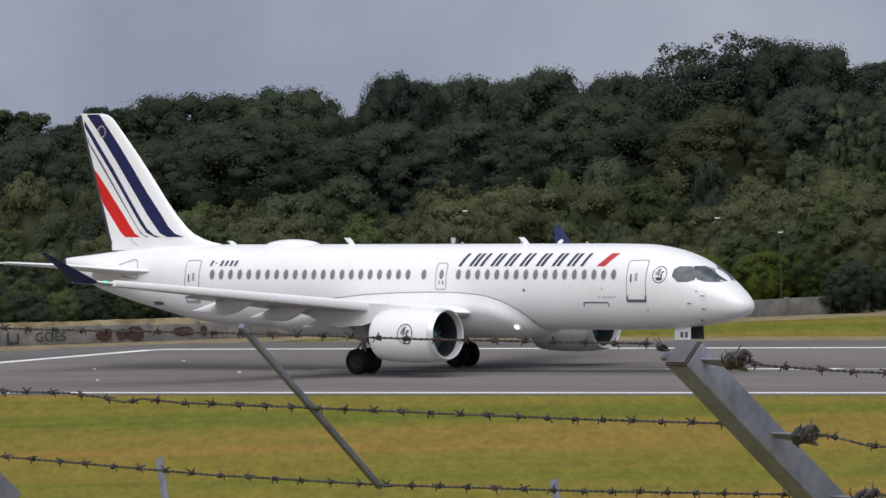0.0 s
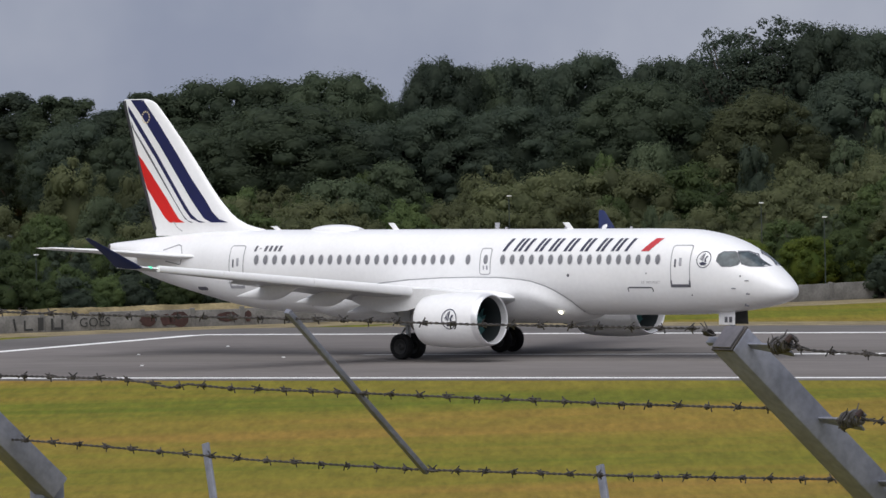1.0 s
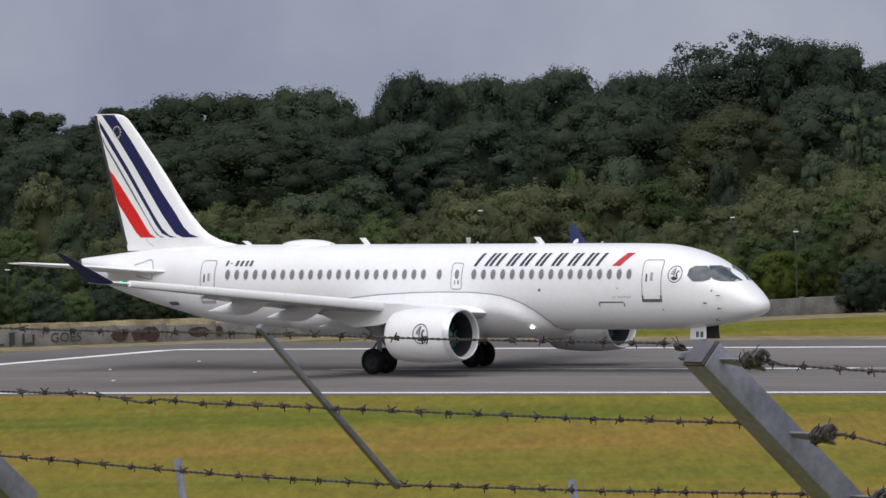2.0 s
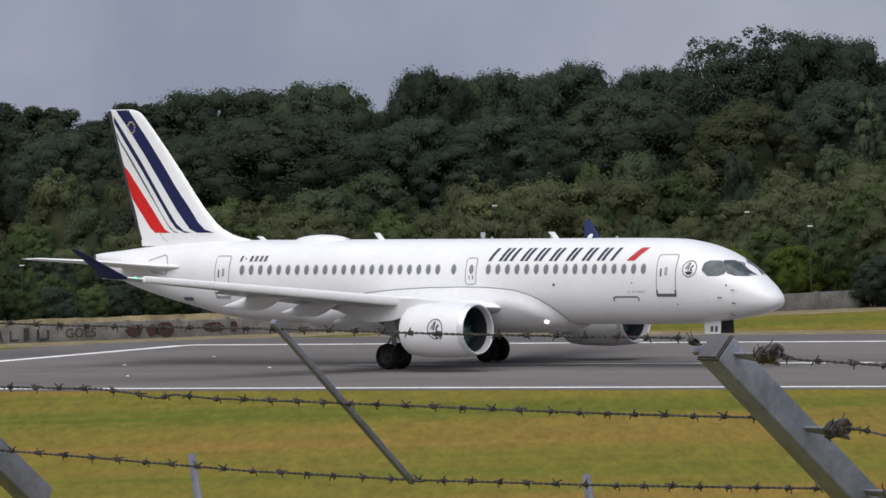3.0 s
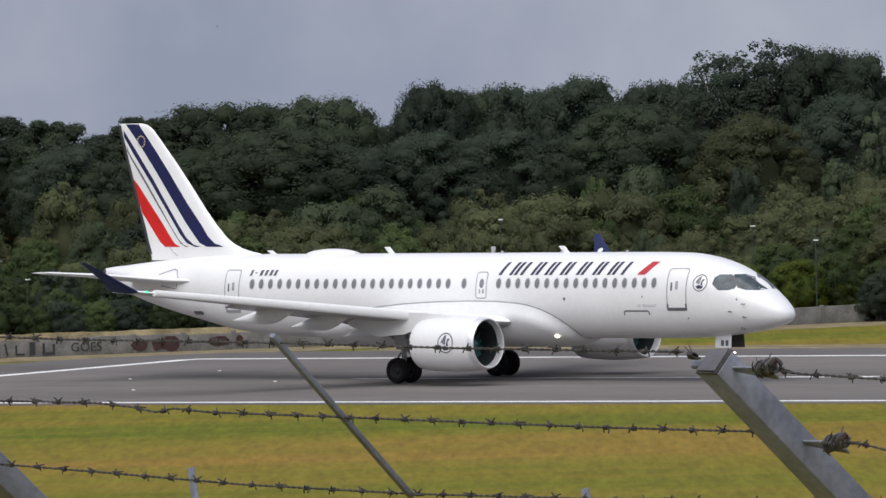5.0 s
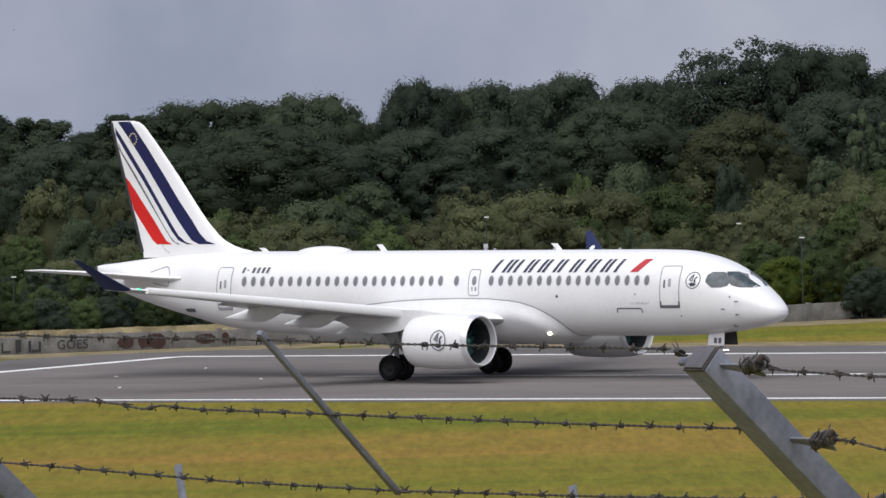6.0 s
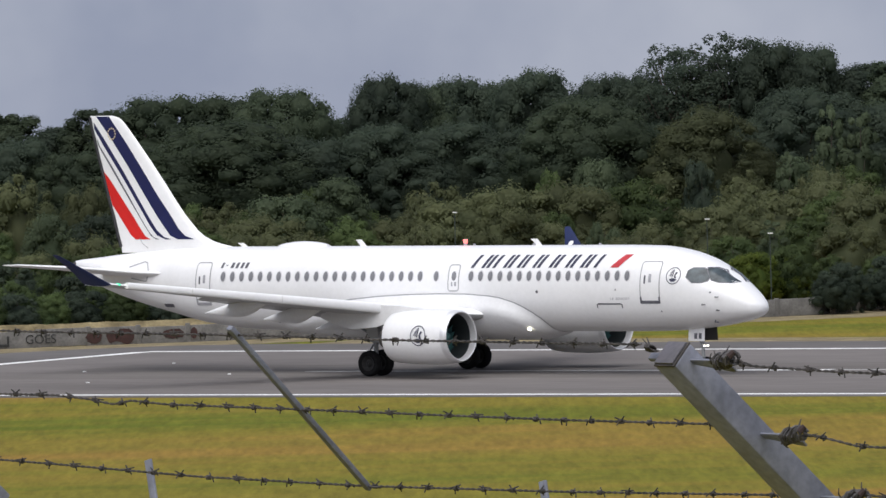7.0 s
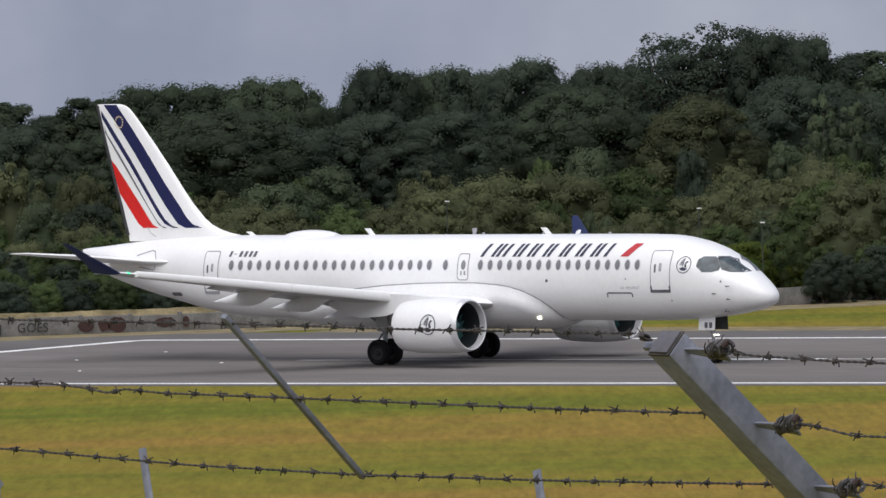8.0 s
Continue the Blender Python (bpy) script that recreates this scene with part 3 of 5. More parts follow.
def fin_thickness(x, z):
    le, te = lerp_table(FIN, z)
    c = le - te
    u = max(0.0, min(1.0, (le - x) / c))
    th = 0.10 - 0.02 * (z - 5.5) / 6
    return th * min(c, 4.6) * 5 * (0.2969 * math.sqrt(u) - 0.1260 * u - 0.3516 * u * u + 0.2843 * u ** 3 - 0.1036 * u ** 4)


FAIR = [(-2.45, 2.06), (-3.35, 2.58), (-4.60, 2.95)]     # tips of the flap track fairings


# the round emblem's plain figure in unit size: barred wing, neck, base
EMBLEM = [[(-0.62, 0.02), (-0.50, 0.02), (-0.28, 0.60), (-0.36, 0.52)], [(-0.42, -0.08), (-0.30, -0.08), (-0.10, 0.74), (-0.20, 0.72)], [(-0.20, -0.16), (-0.06, -0.16), (0.08, 0.78), (-0.04, 0.80)],
          [(0.16, -0.30), (0.46, -0.30), (0.30, 0.08), (0.62, 0.40), (0.34, 0.46), (0.12, 0.06)], [(-0.58, -0.42), (-0.10, -0.26), (0.56, -0.46), (0.24, -0.72), (-0.28, -0.72)]]


def power(v):
    return math.copysign(abs(v) ** (2 / FULL), v)


def build_airliner():
    plane = thing("airliner", "white twin-engine airliner with blue and red fin stripes on the runway", "airplane")
    # fuselage
    bm = bmesh.new()
    xs = sorted(set([round(-19.95 + 0.35 * k, 3) for k in range(111) if -19.95 + 0.35 * k < 18.5] + [17.9, 18.1, 18.25, 18.35, 18.42, 18.48, 18.52, 18.55]))
    seg = 48
    loops = []
    for x in xs:
        top, bot, w = body_at(x)
        c, h = (top + bot) / 2, (top - bot) / 2
        loops.append([Vector((x, w * power(math.cos(2 * math.pi * k / seg)), c + h * power(math.sin(2 * math.pi * k / seg)))) for k in range(seg)])
    rings(bm, loops)
    hull = part("fuselage", bm, M["white"], plane, "glossy white painted fuselage", angle=60)
    # exhaust of the tail cone
    bm = bmesh.new()
    lathe(bm, [(0.1, 0.21), (-0.10, 0.175), (-0.12, 0.13), (0.25, 0.10)], Matrix.Translation((-19.93, 0, 4.71)), 20)
    part("tail_exhaust", bm, M["hotmetal"], plane, "dark metal tail exhaust")

    # belly fairing: swells out of the fuselage below the seam
    seam = [(-7.2, 2.2), (-6.2, 2.65), (-4.5, 3.02), (-2.6, 3.24), (-1.2, 3.36), (0.6, 3.44), (2.2, 3.47), (3.8, 3.46), (5.0, 3.38), (5.6, 3.30), (6.3, 3.12), (6.8, 2.92), (7.25, 2.68), (7.6, 2.42), (7.8, 2.16), (7.86, 1.95)]
    bm = bmesh.new()
    rows = []
    for k in range(81):
        x = -7.2 + 15.06 * k / 80
        zs = lerp_table(seam, x)[0]
        top, bot, w = body_at(x)
        c, h = (top + bot) / 2, (top - bot) / 2
        rel = max(-0.99, min(0.99, (zs - c) / h))
        a0 = math.asin(math.copysign(abs(rel) ** (FULL / 2), rel))
        f = min(1.0, (x + 7.2) / 4.0, (7.86 - x) / 1.3)
        swell = 0.36 * max(0.0, f) ** 0.5
        row = []
        for j in range(33):
            a = a0 + (-math.pi - 2 * a0) * j / 32
            y, z = w * power(math.cos(a)), c + h * power(math.sin(a))
            d = min(1.0, max(0.0, (zs - z) / 0.55))
            o = 0.012 + swell * d * d * (3 - 2 * d)
            n = Vector((0, math.cos(a), math.sin(a)))
            row.append(bm.verts.new(Vector((x, y, z)) + n * o))
        rows.append(row)
    for p, q in zip(rows, rows[1:]):
        for j in range(32):
            bm.faces.new((p[j], p[j + 1], q[j + 1], q[j]))
    part("belly_fairing", bm, M["fairing"], plane, "smooth white belly fairing", angle=80)
    for side in (-1, 1):
        bm = decal_mesh(ribbon(seam, 0.05), lambda x, z: skin(x, z, side, 0.02))
        part("seam", bm, M["seam"], plane, "dark grey fairing seam")

    # cabin windows
    pitch, glass, surround = 0.5317, {}, {}
    for side in (-1, 1):
        bm = decal_mesh([disc(0, 4.235, 0.125, 0.205, 16)], lambda x, z: skin(x, z, side, 0.012))
        glass[side] = finish(bm, "pane", M["pane"])
        bm = decal_mesh([disc(0, 4.235, 0.165, 0.25, 16)], lambda x, z: skin(x, z, side, 0.006))
        surround[side] = finish(bm, "cabin_window", M["pane_rim"])
        spots = [-9.957 + pitch * k for k in range(22)] + [2.10] + [4.026 + pitch * k for k in range(17)]
        for x in spots:
            w = new("cabin_window", surround[side])
            w.parent, w.location = plane, (x, 0, 0)
            g = new("pane", glass[side])
            g.parent = w
    # doors
    for side in (-1, 1):
        on = lambda x, z: skin(x, z, side, 0.010)
        for name, x0, x1, z0, z1 in (("cabin_door", 13.25, 14.24, 3.13, 4.82), ("cabin_door", -11.55, -10.72, 3.05, 4.84), ("overwing_exit", 2.78, 3.36, 3.60, 4.71)):
            bm = decal_mesh([rounded(x0, x1, z0, z1, 0.12)], lambda x, z: skin(x, z, side, 0.006))
            d = part(name, bm, M["white"], plane)
            part("outline", decal_mesh(ribbon(rounded(x0, x1, z0, z1, 0.12), 0.045, True), on), M["seam"], d, "grey door outline")
            if name == "cabin_door":
                part("sill", decal_mesh([rounded(x0 - 0.03, x1 + 0.03, z0 - 0.08, z0 + 0.05, 0.05), rounded(x0 - 0.03, x0 + 0.06, z0 - 0.05, z0 + 0.22, 0.04), rounded(x1 - 0.06, x1 + 0.03, z0 - 0.05, z0 + 0.22, 0.04)], lambda x, z: skin(x, z, side, 0.014)), M["softmark"] if x0 < 0 else M["mark"], d, "dark sill trim")
                part("handle", decal_mesh([rounded(x0 + 0.18, x0 + 0.27, 3.9, 4.25, 0.03)], lambda x, z: skin(x, z, side, 0.013)), M["mark"], d)
                part("placard", decal_mesh([rounded(x0 + 0.42, x0 + 0.56, 3.95, 4.3, 0.03)], lambda x, z: skin(x, z, side, 0.012)), M["softmark"], d)
            else:
                xc = (x0 + x1) / 2
                part("pane", decal_mesh([disc(xc + 0.02, 4.235, 0.125, 0.205, 16)], lambda x, z: skin(x, z, side, 0.013)), M["pane"], d)
                for p0, p1 in ((xc - 0.12, xc - 0.04), (xc + 0.06, xc + 0.16)):
                    part("placard", decal_mesh([rounded(p0, p1, 3.8, 3.98, 0.02)], lambda x, z: skin(x, z, side, 0.013)), M["softmark"], d)
        # cockpit glazing
        panes = [[(15.51, 4.16), (15.53, 4.42), (15.69, 4.53), (16.08, 4.52), (16.22, 4.45), (16.49, 4.13), (16.45, 4.0), (16.20, 3.94), (15.8, 3.94)],
                 [(16.20, 4.52), (16.47, 4.51), (16.74, 4.39), (17.08, 4.16), (17.42, 3.93), (17.31, 3.90), (16.90, 3.93), (16.60, 4.02)]]
        for poly in panes:
            cx, cz = sum(p[0] for p in poly) / len(poly), sum(p[1] for p in poly) / len(poly)
            rim = [(cx + (x - cx) * 1.07, cz + (z - cz) * 1.12) for x, z in poly]
            r = part("windscreen", decal_mesh([rim], lambda x, z: skin(x, z, side, 0.006), 0.05, 0.1), M["mark"], plane, "dark windscreen frame")
            part("pane", decal_mesh([poly], lambda x, z: skin(x, z, side, 0.013), 0.05, 0.1), M["cockpit"], r, "blue-grey cockpit glass")
        # wordmark as plain slanted strokes, red flash, small markings
        x = 3.93
        for wd in (0.80, 0.30, 0.80, 0.72, 0.80, 0.86, 0.84, 0.78, 0.70):
            for r in (x, x + wd - 0.22) if wd > 0.5 else (x,):
                part("wordmark_stroke", decal_mesh([[(r, 4.58), (r + 0.17, 4.58), (r + 0.47, 5.12), (r + 0.30, 5.12)]], lambda x, z: skin(x, z, side, 0.010)), M["lettering"], plane, "slate slanted wordmark stroke")
            x += wd + 0.04
        part("red_flash", decal_mesh([[(11.54, 4.58), (11.98, 4.58), (12.54, 5.12), (12.12, 5.12)]], lambda x, z: skin(x, z, side, 0.010)), M["wine"], plane, "red slanted flash")
        for x, w in ((-10.18, 0.13), (-9.90, 0.12), (-9.62, 0.16), (-9.34, 0.15), (-9.06, 0.15), (-8.80, 0.15)):
            z0, z1 = (4.60, 4.84) if x != -9.90 else (4.70, 4.74)
            part("registration_bar", decal_mesh([[(x, z0), (x + w, z0), (x + w + (z1 - z0) * 0.25, z1), (x + (z1 - z0) * 0.25, z1)]], on), M["mark"], plane, "grey registration bar")
        if side < 0:
            for words, x0, span in (("LE", 11.62, 0.20), ("BOURGET", 11.92, 0.74)):
                word = text_mesh(words, 0.135, M["softmark"])
                wide = max(v.co.x for v in word.vertices)
                for v in word.vertices:
                    v.co = skin(x0 + v.co.x / wide * span, 3.22 + v.co.y, side, 0.012)
                new("name_lettering", word).parent = plane
        part("type_bar", decal_mesh([[(-9.41, 2.85), (-8.5, 2.85), (-8.5, 2.96), (-9.41, 2.96)]], on), M["softmark"], plane, "grey type bar")
        part("cargo_door_mark", decal_mesh(ribbon([(10.88, 2.86), (10.88, 3.0), (10.95, 3.04), (12.15, 3.04), (12.22, 3.0), (12.22, 2.86)], 0.06), on), M["mark"], plane, "dark bracket-shaped cargo door edge")
        emb = part("emblem", decal_mesh(ribbon(disc(14.90, 4.22, 0.33, 0.34, 24), 0.035, True), on), M["lettering"], plane, "round navy emblem ring")
        for poly in EMBLEM:
            part("emblem_figure", decal_mesh([[(14.90 + 0.33 * u, 4.22 + 0.34 * v) for u, v in poly]], on), M["lettering"], emb)
        for x, z, r in ((7.66, 3.56, 0.07), (11.92, 3.64, 0.035), (14.23, 2.72, 0.035), (16.64, 3.51, 0.04)):
            part("port", decal_mesh([disc(x, z, r, r, 10)], on), M["mark"], plane)
        for x, z in ((16.9, 3.31), (16.3, 3.01), (16.9, 2.78), (16.6, 2.32)):
            bm = bmesh.new()
            p = skin(x, z, side, 0.0)
            q = skin(x, z, side, 0.10)
            tube(bm, [p, q, q + Vector((0.20, 0, 0))], 0.022, 6)
            part("probe", bm, M["mark"], plane, "small dark air-data probe")
        part("outflow_port", decal_mesh([rounded(-13.85, -13.15, 2.87, 3.03, 0.07)], lambda x, z: skin(x, z, side, 0.008)), M["mark"], plane)
        part("tailplane_seal", decal_mesh(ribbon([(-15.9, 4.64), (-14.95, 4.88), (-14.75, 4.82), (-14.6, 4.5), (-14.66, 4.05), (-14.8, 4.02), (-15.7, 4.16)], 0.05), on), M["seam"], plane, "grey tailplane seal plate edge")

    # wings, winglets, tailplane
    for side in (-1, 1):
        bm = bmesh.new()
        rings(bm, lofted(WING, side, 0.012))
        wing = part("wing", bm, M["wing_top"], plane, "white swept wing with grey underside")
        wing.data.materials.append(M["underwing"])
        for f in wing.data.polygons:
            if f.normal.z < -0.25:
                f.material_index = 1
        bm = bmesh.new()
        rings(bm, lofted(WINGLET, side))
        wl = part("winglet", bm, M["winglet"], plane, "navy blue raked winglet")
        bm = bmesh.new()
        lathe(bm, [(0.02, 0.03), (0.0, 0.05), (-0.30, 0.06), (-0.5, 0.03)], Matrix.Translation((-3.52, side * 16.05, 4.44)) @ pose(0, 0, 0, 0, 0, side * 30), 10, True)
        part("navigation_light", bm, M["green"] if side < 0 else M["beacon"], plane, "green wingtip light" if side < 0 else "red wingtip light")
        if side > 0:
            part("winglet_mark", decal_mesh([disc(-5.05, 5.02, 0.14, 0.12, 12)], lambda x, z: Vector((x, 16.80 + (z - 4.93) * 0.9 - 0.08, z))), M["lampwhite"], wl, "small white mark")
        bm = bmesh.new()
        rings(bm, lofted(TAILPLANE, side))
        part("tailplane", bm, M["wing_top"], plane, "white tailplane")
        # leading-edge slats, drooped
        for y0, y1 in ((3.3, 5.6), (5.62, 9.6), (9.62, 13.2), (13.22, 15.75)):
            st = []
            for y in (y0, (y0 + y1) / 2, y1):
                le, z, c, th = lerp_table([s[:5] for s in WING], y)
                k = 0.46 - 0.014 * y
                st.append((y, le + 0.10, z + 0.01, k * 1.25, 0.92, 7))
            bm = bmesh.new()
            rings(bm, lofted(st, side, 0.06))
            part("slat", bm, M["white"], plane, "white leading-edge slat")
        # trailing-edge flap, lowered a little, and its fairings
        bm = bmesh.new()
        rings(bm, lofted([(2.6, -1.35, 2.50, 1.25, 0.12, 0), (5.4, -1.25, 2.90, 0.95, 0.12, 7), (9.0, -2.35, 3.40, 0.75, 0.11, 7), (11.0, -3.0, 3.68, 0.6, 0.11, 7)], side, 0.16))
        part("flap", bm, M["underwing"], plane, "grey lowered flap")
        for y, x0, z0, x1, z1 in ((2.9, 1.2, 2.35, -1.85, 1.98), (4.5, 0.9, 2.62, FAIR[0][0], FAIR[0][1]), (6.9, -0.1, 2.98, FAIR[1][0], FAIR[1][1]), (9.3, -1.1, 3.34, FAIR[2][0], FAIR[2][1])):
            bm = bmesh.new()
            n, loops = 14, []
            for k in range(n + 1):
                u = k / n
                r = max(0.02, math.sin(math.pi * 0.5 * min(1, u / 0.4)) * (1 - max(0, (u - 0.4) / 0.6) ** 1.25))
                cx, cz = x0 + (x1 - x0) * u, z0 + (z1 - z0) * u ** 1.6 - 0.10 * math.sin(math.pi * u)
                loops.append([Vector((cx, side * y + 0.19 * r * math.cos(2 * math.pi * j / 14), cz + 0.38 * r * math.sin(2 * math.pi * j / 14))) for j in range(14)])
            rings(bm, loops)
            part("flap_fairing", bm, M["fairing"], plane, "pointed white flap track fairing")
        # aileron and slat joints on the wing's leading edge
        for y in (5.75, 9.6, 13.2):
            le, z, c = lerp_table([(s[0], s[1], s[2], s[3]) for s in WING], y)
            bm = bmesh.new()
            lp = lofted([(y - 0.012, le + 0.008, z, c * 1.003, 0.118, 7), (y + 0.012, le + 0.002, z, c * 1.003, 0.118, 7)], side)
            rings(bm, lp)
            part("slat_joint", bm, M["seam"], plane)
    # fin
    bm = bmesh.new()
    loops = []
    for z, le, te in FIN:
        loop = []
        for u, t in FOIL:
            x = le - u * (le - te)
            yv = fin_thickness(x, z) * (1 if t >= 0 else -1) * (0.4 if z > 11.3 else 1)
            loop.append(Vector((x, yv, z)))
        loops.append(loop)
    rings(bm, loops)
    fin = part("fin", bm, M["white"], plane, "white fin with blue and red stripes")
    stripes = [
        ("navy_stripe", "navy", [(-18.55, 11.33), (-17.77, 11.33), (-16.77, 10.16), (-15.81, 8.94), (-14.95, 7.8), (-14.12, 6.82), (-13.73, 6.31), (-13.35, 5.99), (-12.82, 5.84), (-13.78, 5.84), (-14.21, 6.01), (-14.98, 6.87), (-15.94, 8.13), (-16.8, 9.27), (-17.77, 10.47)]),
        ("dark_stripe", "navy", [(-18.72, 11.08), (-18.11, 10.34), (-16.98, 8.9), (-16.28, 7.93), (-15.54, 6.92), (-15.0, 6.24), (-14.58, 5.94), (-14.15, 5.84), (-14.51, 5.84), (-15.01, 6.02), (-15.39, 6.42), (-16.29, 7.63), (-17.09, 8.7), (-18.12, 9.99), (-18.7, 10.78)]),
        ("thin_stripe", "mark", [(-18.56, 10.4), (-18.39, 10.02), (-17.65, 9.1), (-16.68, 7.79), (-15.98, 6.82), (-15.47, 6.17), (-15.21, 5.94), (-14.88, 5.84), (-15.08, 5.84), (-15.38, 5.99), (-15.68, 6.36), (-16.66, 7.62), (-17.63, 8.9), (-18.3, 9.78), (-18.52, 10.1)]),
        ("red_stripe", "red", [(-18.24, 8.9), (-17.93, 8.63), (-17.19, 7.76), (-16.45, 6.88), (-16.0, 6.3), (-15.74, 5.99), (-15.41, 5.84), (-16.35, 5.84), (-16.64, 6.05), (-16.99, 6.48), (-17.74, 7.39)])]
    for side in (-1, 1):
        on = lambda x, z: Vector((x, side * (fin_thickness(x, z) + 0.008), z))
        for name, mat, poly in stripes:
            part(name, decal_mesh([poly], on, 0.3, 0.3), M[mat], fin, name.replace("_", " "))
        for k in range(12):
            a = 2 * math.pi * k / 12
            dot = decal_mesh([disc(-17.62 + 0.22 * math.cos(a), 10.55 + 0.25 * math.sin(a), 0.045, 0.045, 6)], lambda x, z: Vector((x, side * (fin_thickness(x, z) + 0.014), z)), 0.5, 0.5)
            part("gold_dot", dot, M["gold"], fin)
        part("rudder_gap", decal_mesh(ribbon([(-15.6, 5.45), (-15.9, 5.62), (-16.1, 5.9)], 0.03), on), M["seam"], fin)
    bm = bmesh.new()
    tube(bm, [(te - 0.01, 0, z) for z, le, te in FIN[1:-1]], 0.085, 6)
    part("rudder_edge", bm, M["black"], fin, "dark rudder trailing edge")

    # engines
    for side in (-1, 1):
        at = Matrix.Translation((-0.26, side * 5.45, 1.70)) @ pose(0, 0, 0, 0, -1.0, 0)
        bm = bmesh.new()
        lathe(bm, [(6.42, 1.135), (6.0, 1.165), (5.2, 1.19), (4.4, 1.165), (3.7, 1.12), (3.2, 1.05), (3.13, 1.0), (3.5, 0.98)], at, 56)
        eng = part("engine_cowl", bm, M["white"], plane, "white engine cowl")
        bm = bmesh.new()
        lathe(bm, [(6.42, 1.138), (6.56, 1.115), (6.67, 1.085), (6.71, 1.04), (6.68, 1.0), (6.56, 0.975), (6.40, 0.965)], at, 56)
        part("inlet_lip", bm, M["lip"], eng, "bare metal inlet lip")
        bm = bmesh.new()
        lathe(bm, [(6.40, 0.965), (6.0, 0.95), (5.5, 0.95), (5.35, 0.95), (5.33, 0.2)], at, 48)
        part("inlet_duct", bm, M["duct"], eng, "inlet duct with shade in its near-black colour")
        bm = bmesh.new()
        for k in range(18):
            a = 2 * math.pi * k / 18
            inner, outer = [], []
            for r, tw in ((0.28, 25), (0.6, 45), (0.94, 62)):
                c = Vector((5.50, math.cos(a) * r, math.sin(a) * r))
                tang = Vector((0, -math.sin(a), math.cos(a)))
                d = (Vector((math.cos(radians(tw)), 0, 0)) + tang * math.sin(radians(tw))) * (0.10 + 0.12 * r)
                inner.append(bm.verts.new(at @ (c + d)))
                outer.append(bm.verts.new(at @ (c - d)))
            for i in range(2):
                bm.faces.new((inner[i], inner[i + 1], outer[i + 1], outer[i]))
        part("fan", bm, M["fan"], eng, "dark fan blades")
        bm = bmesh.new()
        lathe(bm, [(6.1, 0.01), (6.05, 0.08), (5.9, 0.2), (5.7, 0.29), (5.4, 0.3)], at, 24)
        part("spinner", bm, M["fan"], eng, "dark fan spinner")
        bm = bmesh.new()
        lathe(bm, [(3.3, 0.62), (2.95, 0.60), (2.7, 0.52), (2.5, 0.45), (2.5, 0.41), (2.7, 0.32), (2.4, 0.22), (2.15, 0.03)], at, 32)
        part("exhaust_nozzle", bm, M["hotmetal"], eng, "dark metal exhaust nozzle")
        emb_at = lambda x, z: Vector((x, side * (5.45 + math.sqrt(max(0.01, 1.21 ** 2 - (z - 1.80) ** 2))), z))
        mark_at = lambda x, z: emb_at(x + 0.12, z + 0.12)
        e = part("emblem", decal_mesh(ribbon(disc(4.90, 1.76, 0.40, 0.42, 24), 0.04, True), mark_at), M["lettering"], eng, "round slate emblem ring")
        for poly in EMBLEM:
            part("emblem_figure", decal_mesh([[(4.90 + 0.40 * u, 1.76 + 0.42 * v) for u, v in poly]], mark_at), M["lettering"], e)
        bm = bmesh.new()
        loops = []
        for x, z0, z1, w in ((5.1, 2.80, 2.95, 0.05), (4.4, 2.7, 3.02, 0.16), (3.4, 2.5, 3.12, 0.2), (2.2, 2.2, 3.15, 0.2), (0.8, 2.1, 2.95, 0.18), (-0.6, 2.45, 2.85, 0.08), (-1.0, 2.6, 2.75, 0.03)):
            loops.append([Vector((x - 0.3, side * 5.45 + w * sx, z)) for sx, z in ((-1, z0), (1, z0), (1, z1), (-1, z1))])
        rings(bm, loops)
        part("pylon", bm, M["fairing"], plane, "white engine pylon")

    # main gear
    wheels = []
    for side in (-1, 1):
        bm = bmesh.new()
        tube(bm, [(0.1, side * 3.30, 2.7), (0.02, side * 3.36, 1.4)], 0.16, 14)
        tube(bm, [(0.02, side * 3.36, 1.45), (0, side * 3.37, 0.56)], 0.11, 12)
        tube(bm, [(0, side * 2.85, 0.56), (0, side * 3.89, 0.56)], 0.085, 10)
        tube(bm, [(0.02, side * 3.36, 1.5), (0.0, side * 1.9, 2.2)], 0.08, 8)
        tube(bm, [(0.02, side * 3.36, 1.6), (-1.6, side * 2.9, 2.3)], 0.06, 8)
        tube(bm, [(-0.12, side * 3.37, 1.35), (-0.42, side * 3.37, 0.98), (-0.10, side * 3.37, 0.62)], 0.045, 6)
        gear = part("main_gear", bm, M["strut"], plane, "grey main landing gear strut")
        bm = bmesh.new()
        box(bm, (0.62, 0.05, 1.0), Matrix.Translation((0.12, side * 3.72, 1.95)) @ pose(0, 0, 0, side * -10, 0, 0), 0.015)
        part("gear_door", bm, M["underwing"], gear, "white gear door")
        bm = bmesh.new()
        box(bm, (1.9, 1.7, 0.06), Matrix.Translation((-0.4, side * 3.0, 2.36)), 0.02)
        part("gear_bay", bm, M["bay"], gear, "dark wheel bay opening")
        for dy in (-0.42, 0.42):
            wheels.append(wheel_part(plane, (0, side * 3.37 + dy, 0.56), 0.56, 0.19, 1 if dy > 0 else -1))
    # nose gear
    bm = bmesh.new()
    tube(bm, [(15.1, 0, 2.2), (15.2, 0, 1.2)], 0.10, 12)
    tube(bm, [(15.2, 0, 1.25), (15.24, 0, 0.36)], 0.07, 12)
    tube(bm, [(15.24, -0.2, 0.36), (15.24, 0.2, 0.36)], 0.05, 8)
    tube(bm, [(15.2, 0, 1.3), (14.3, 0, 2.0)], 0.05, 8)
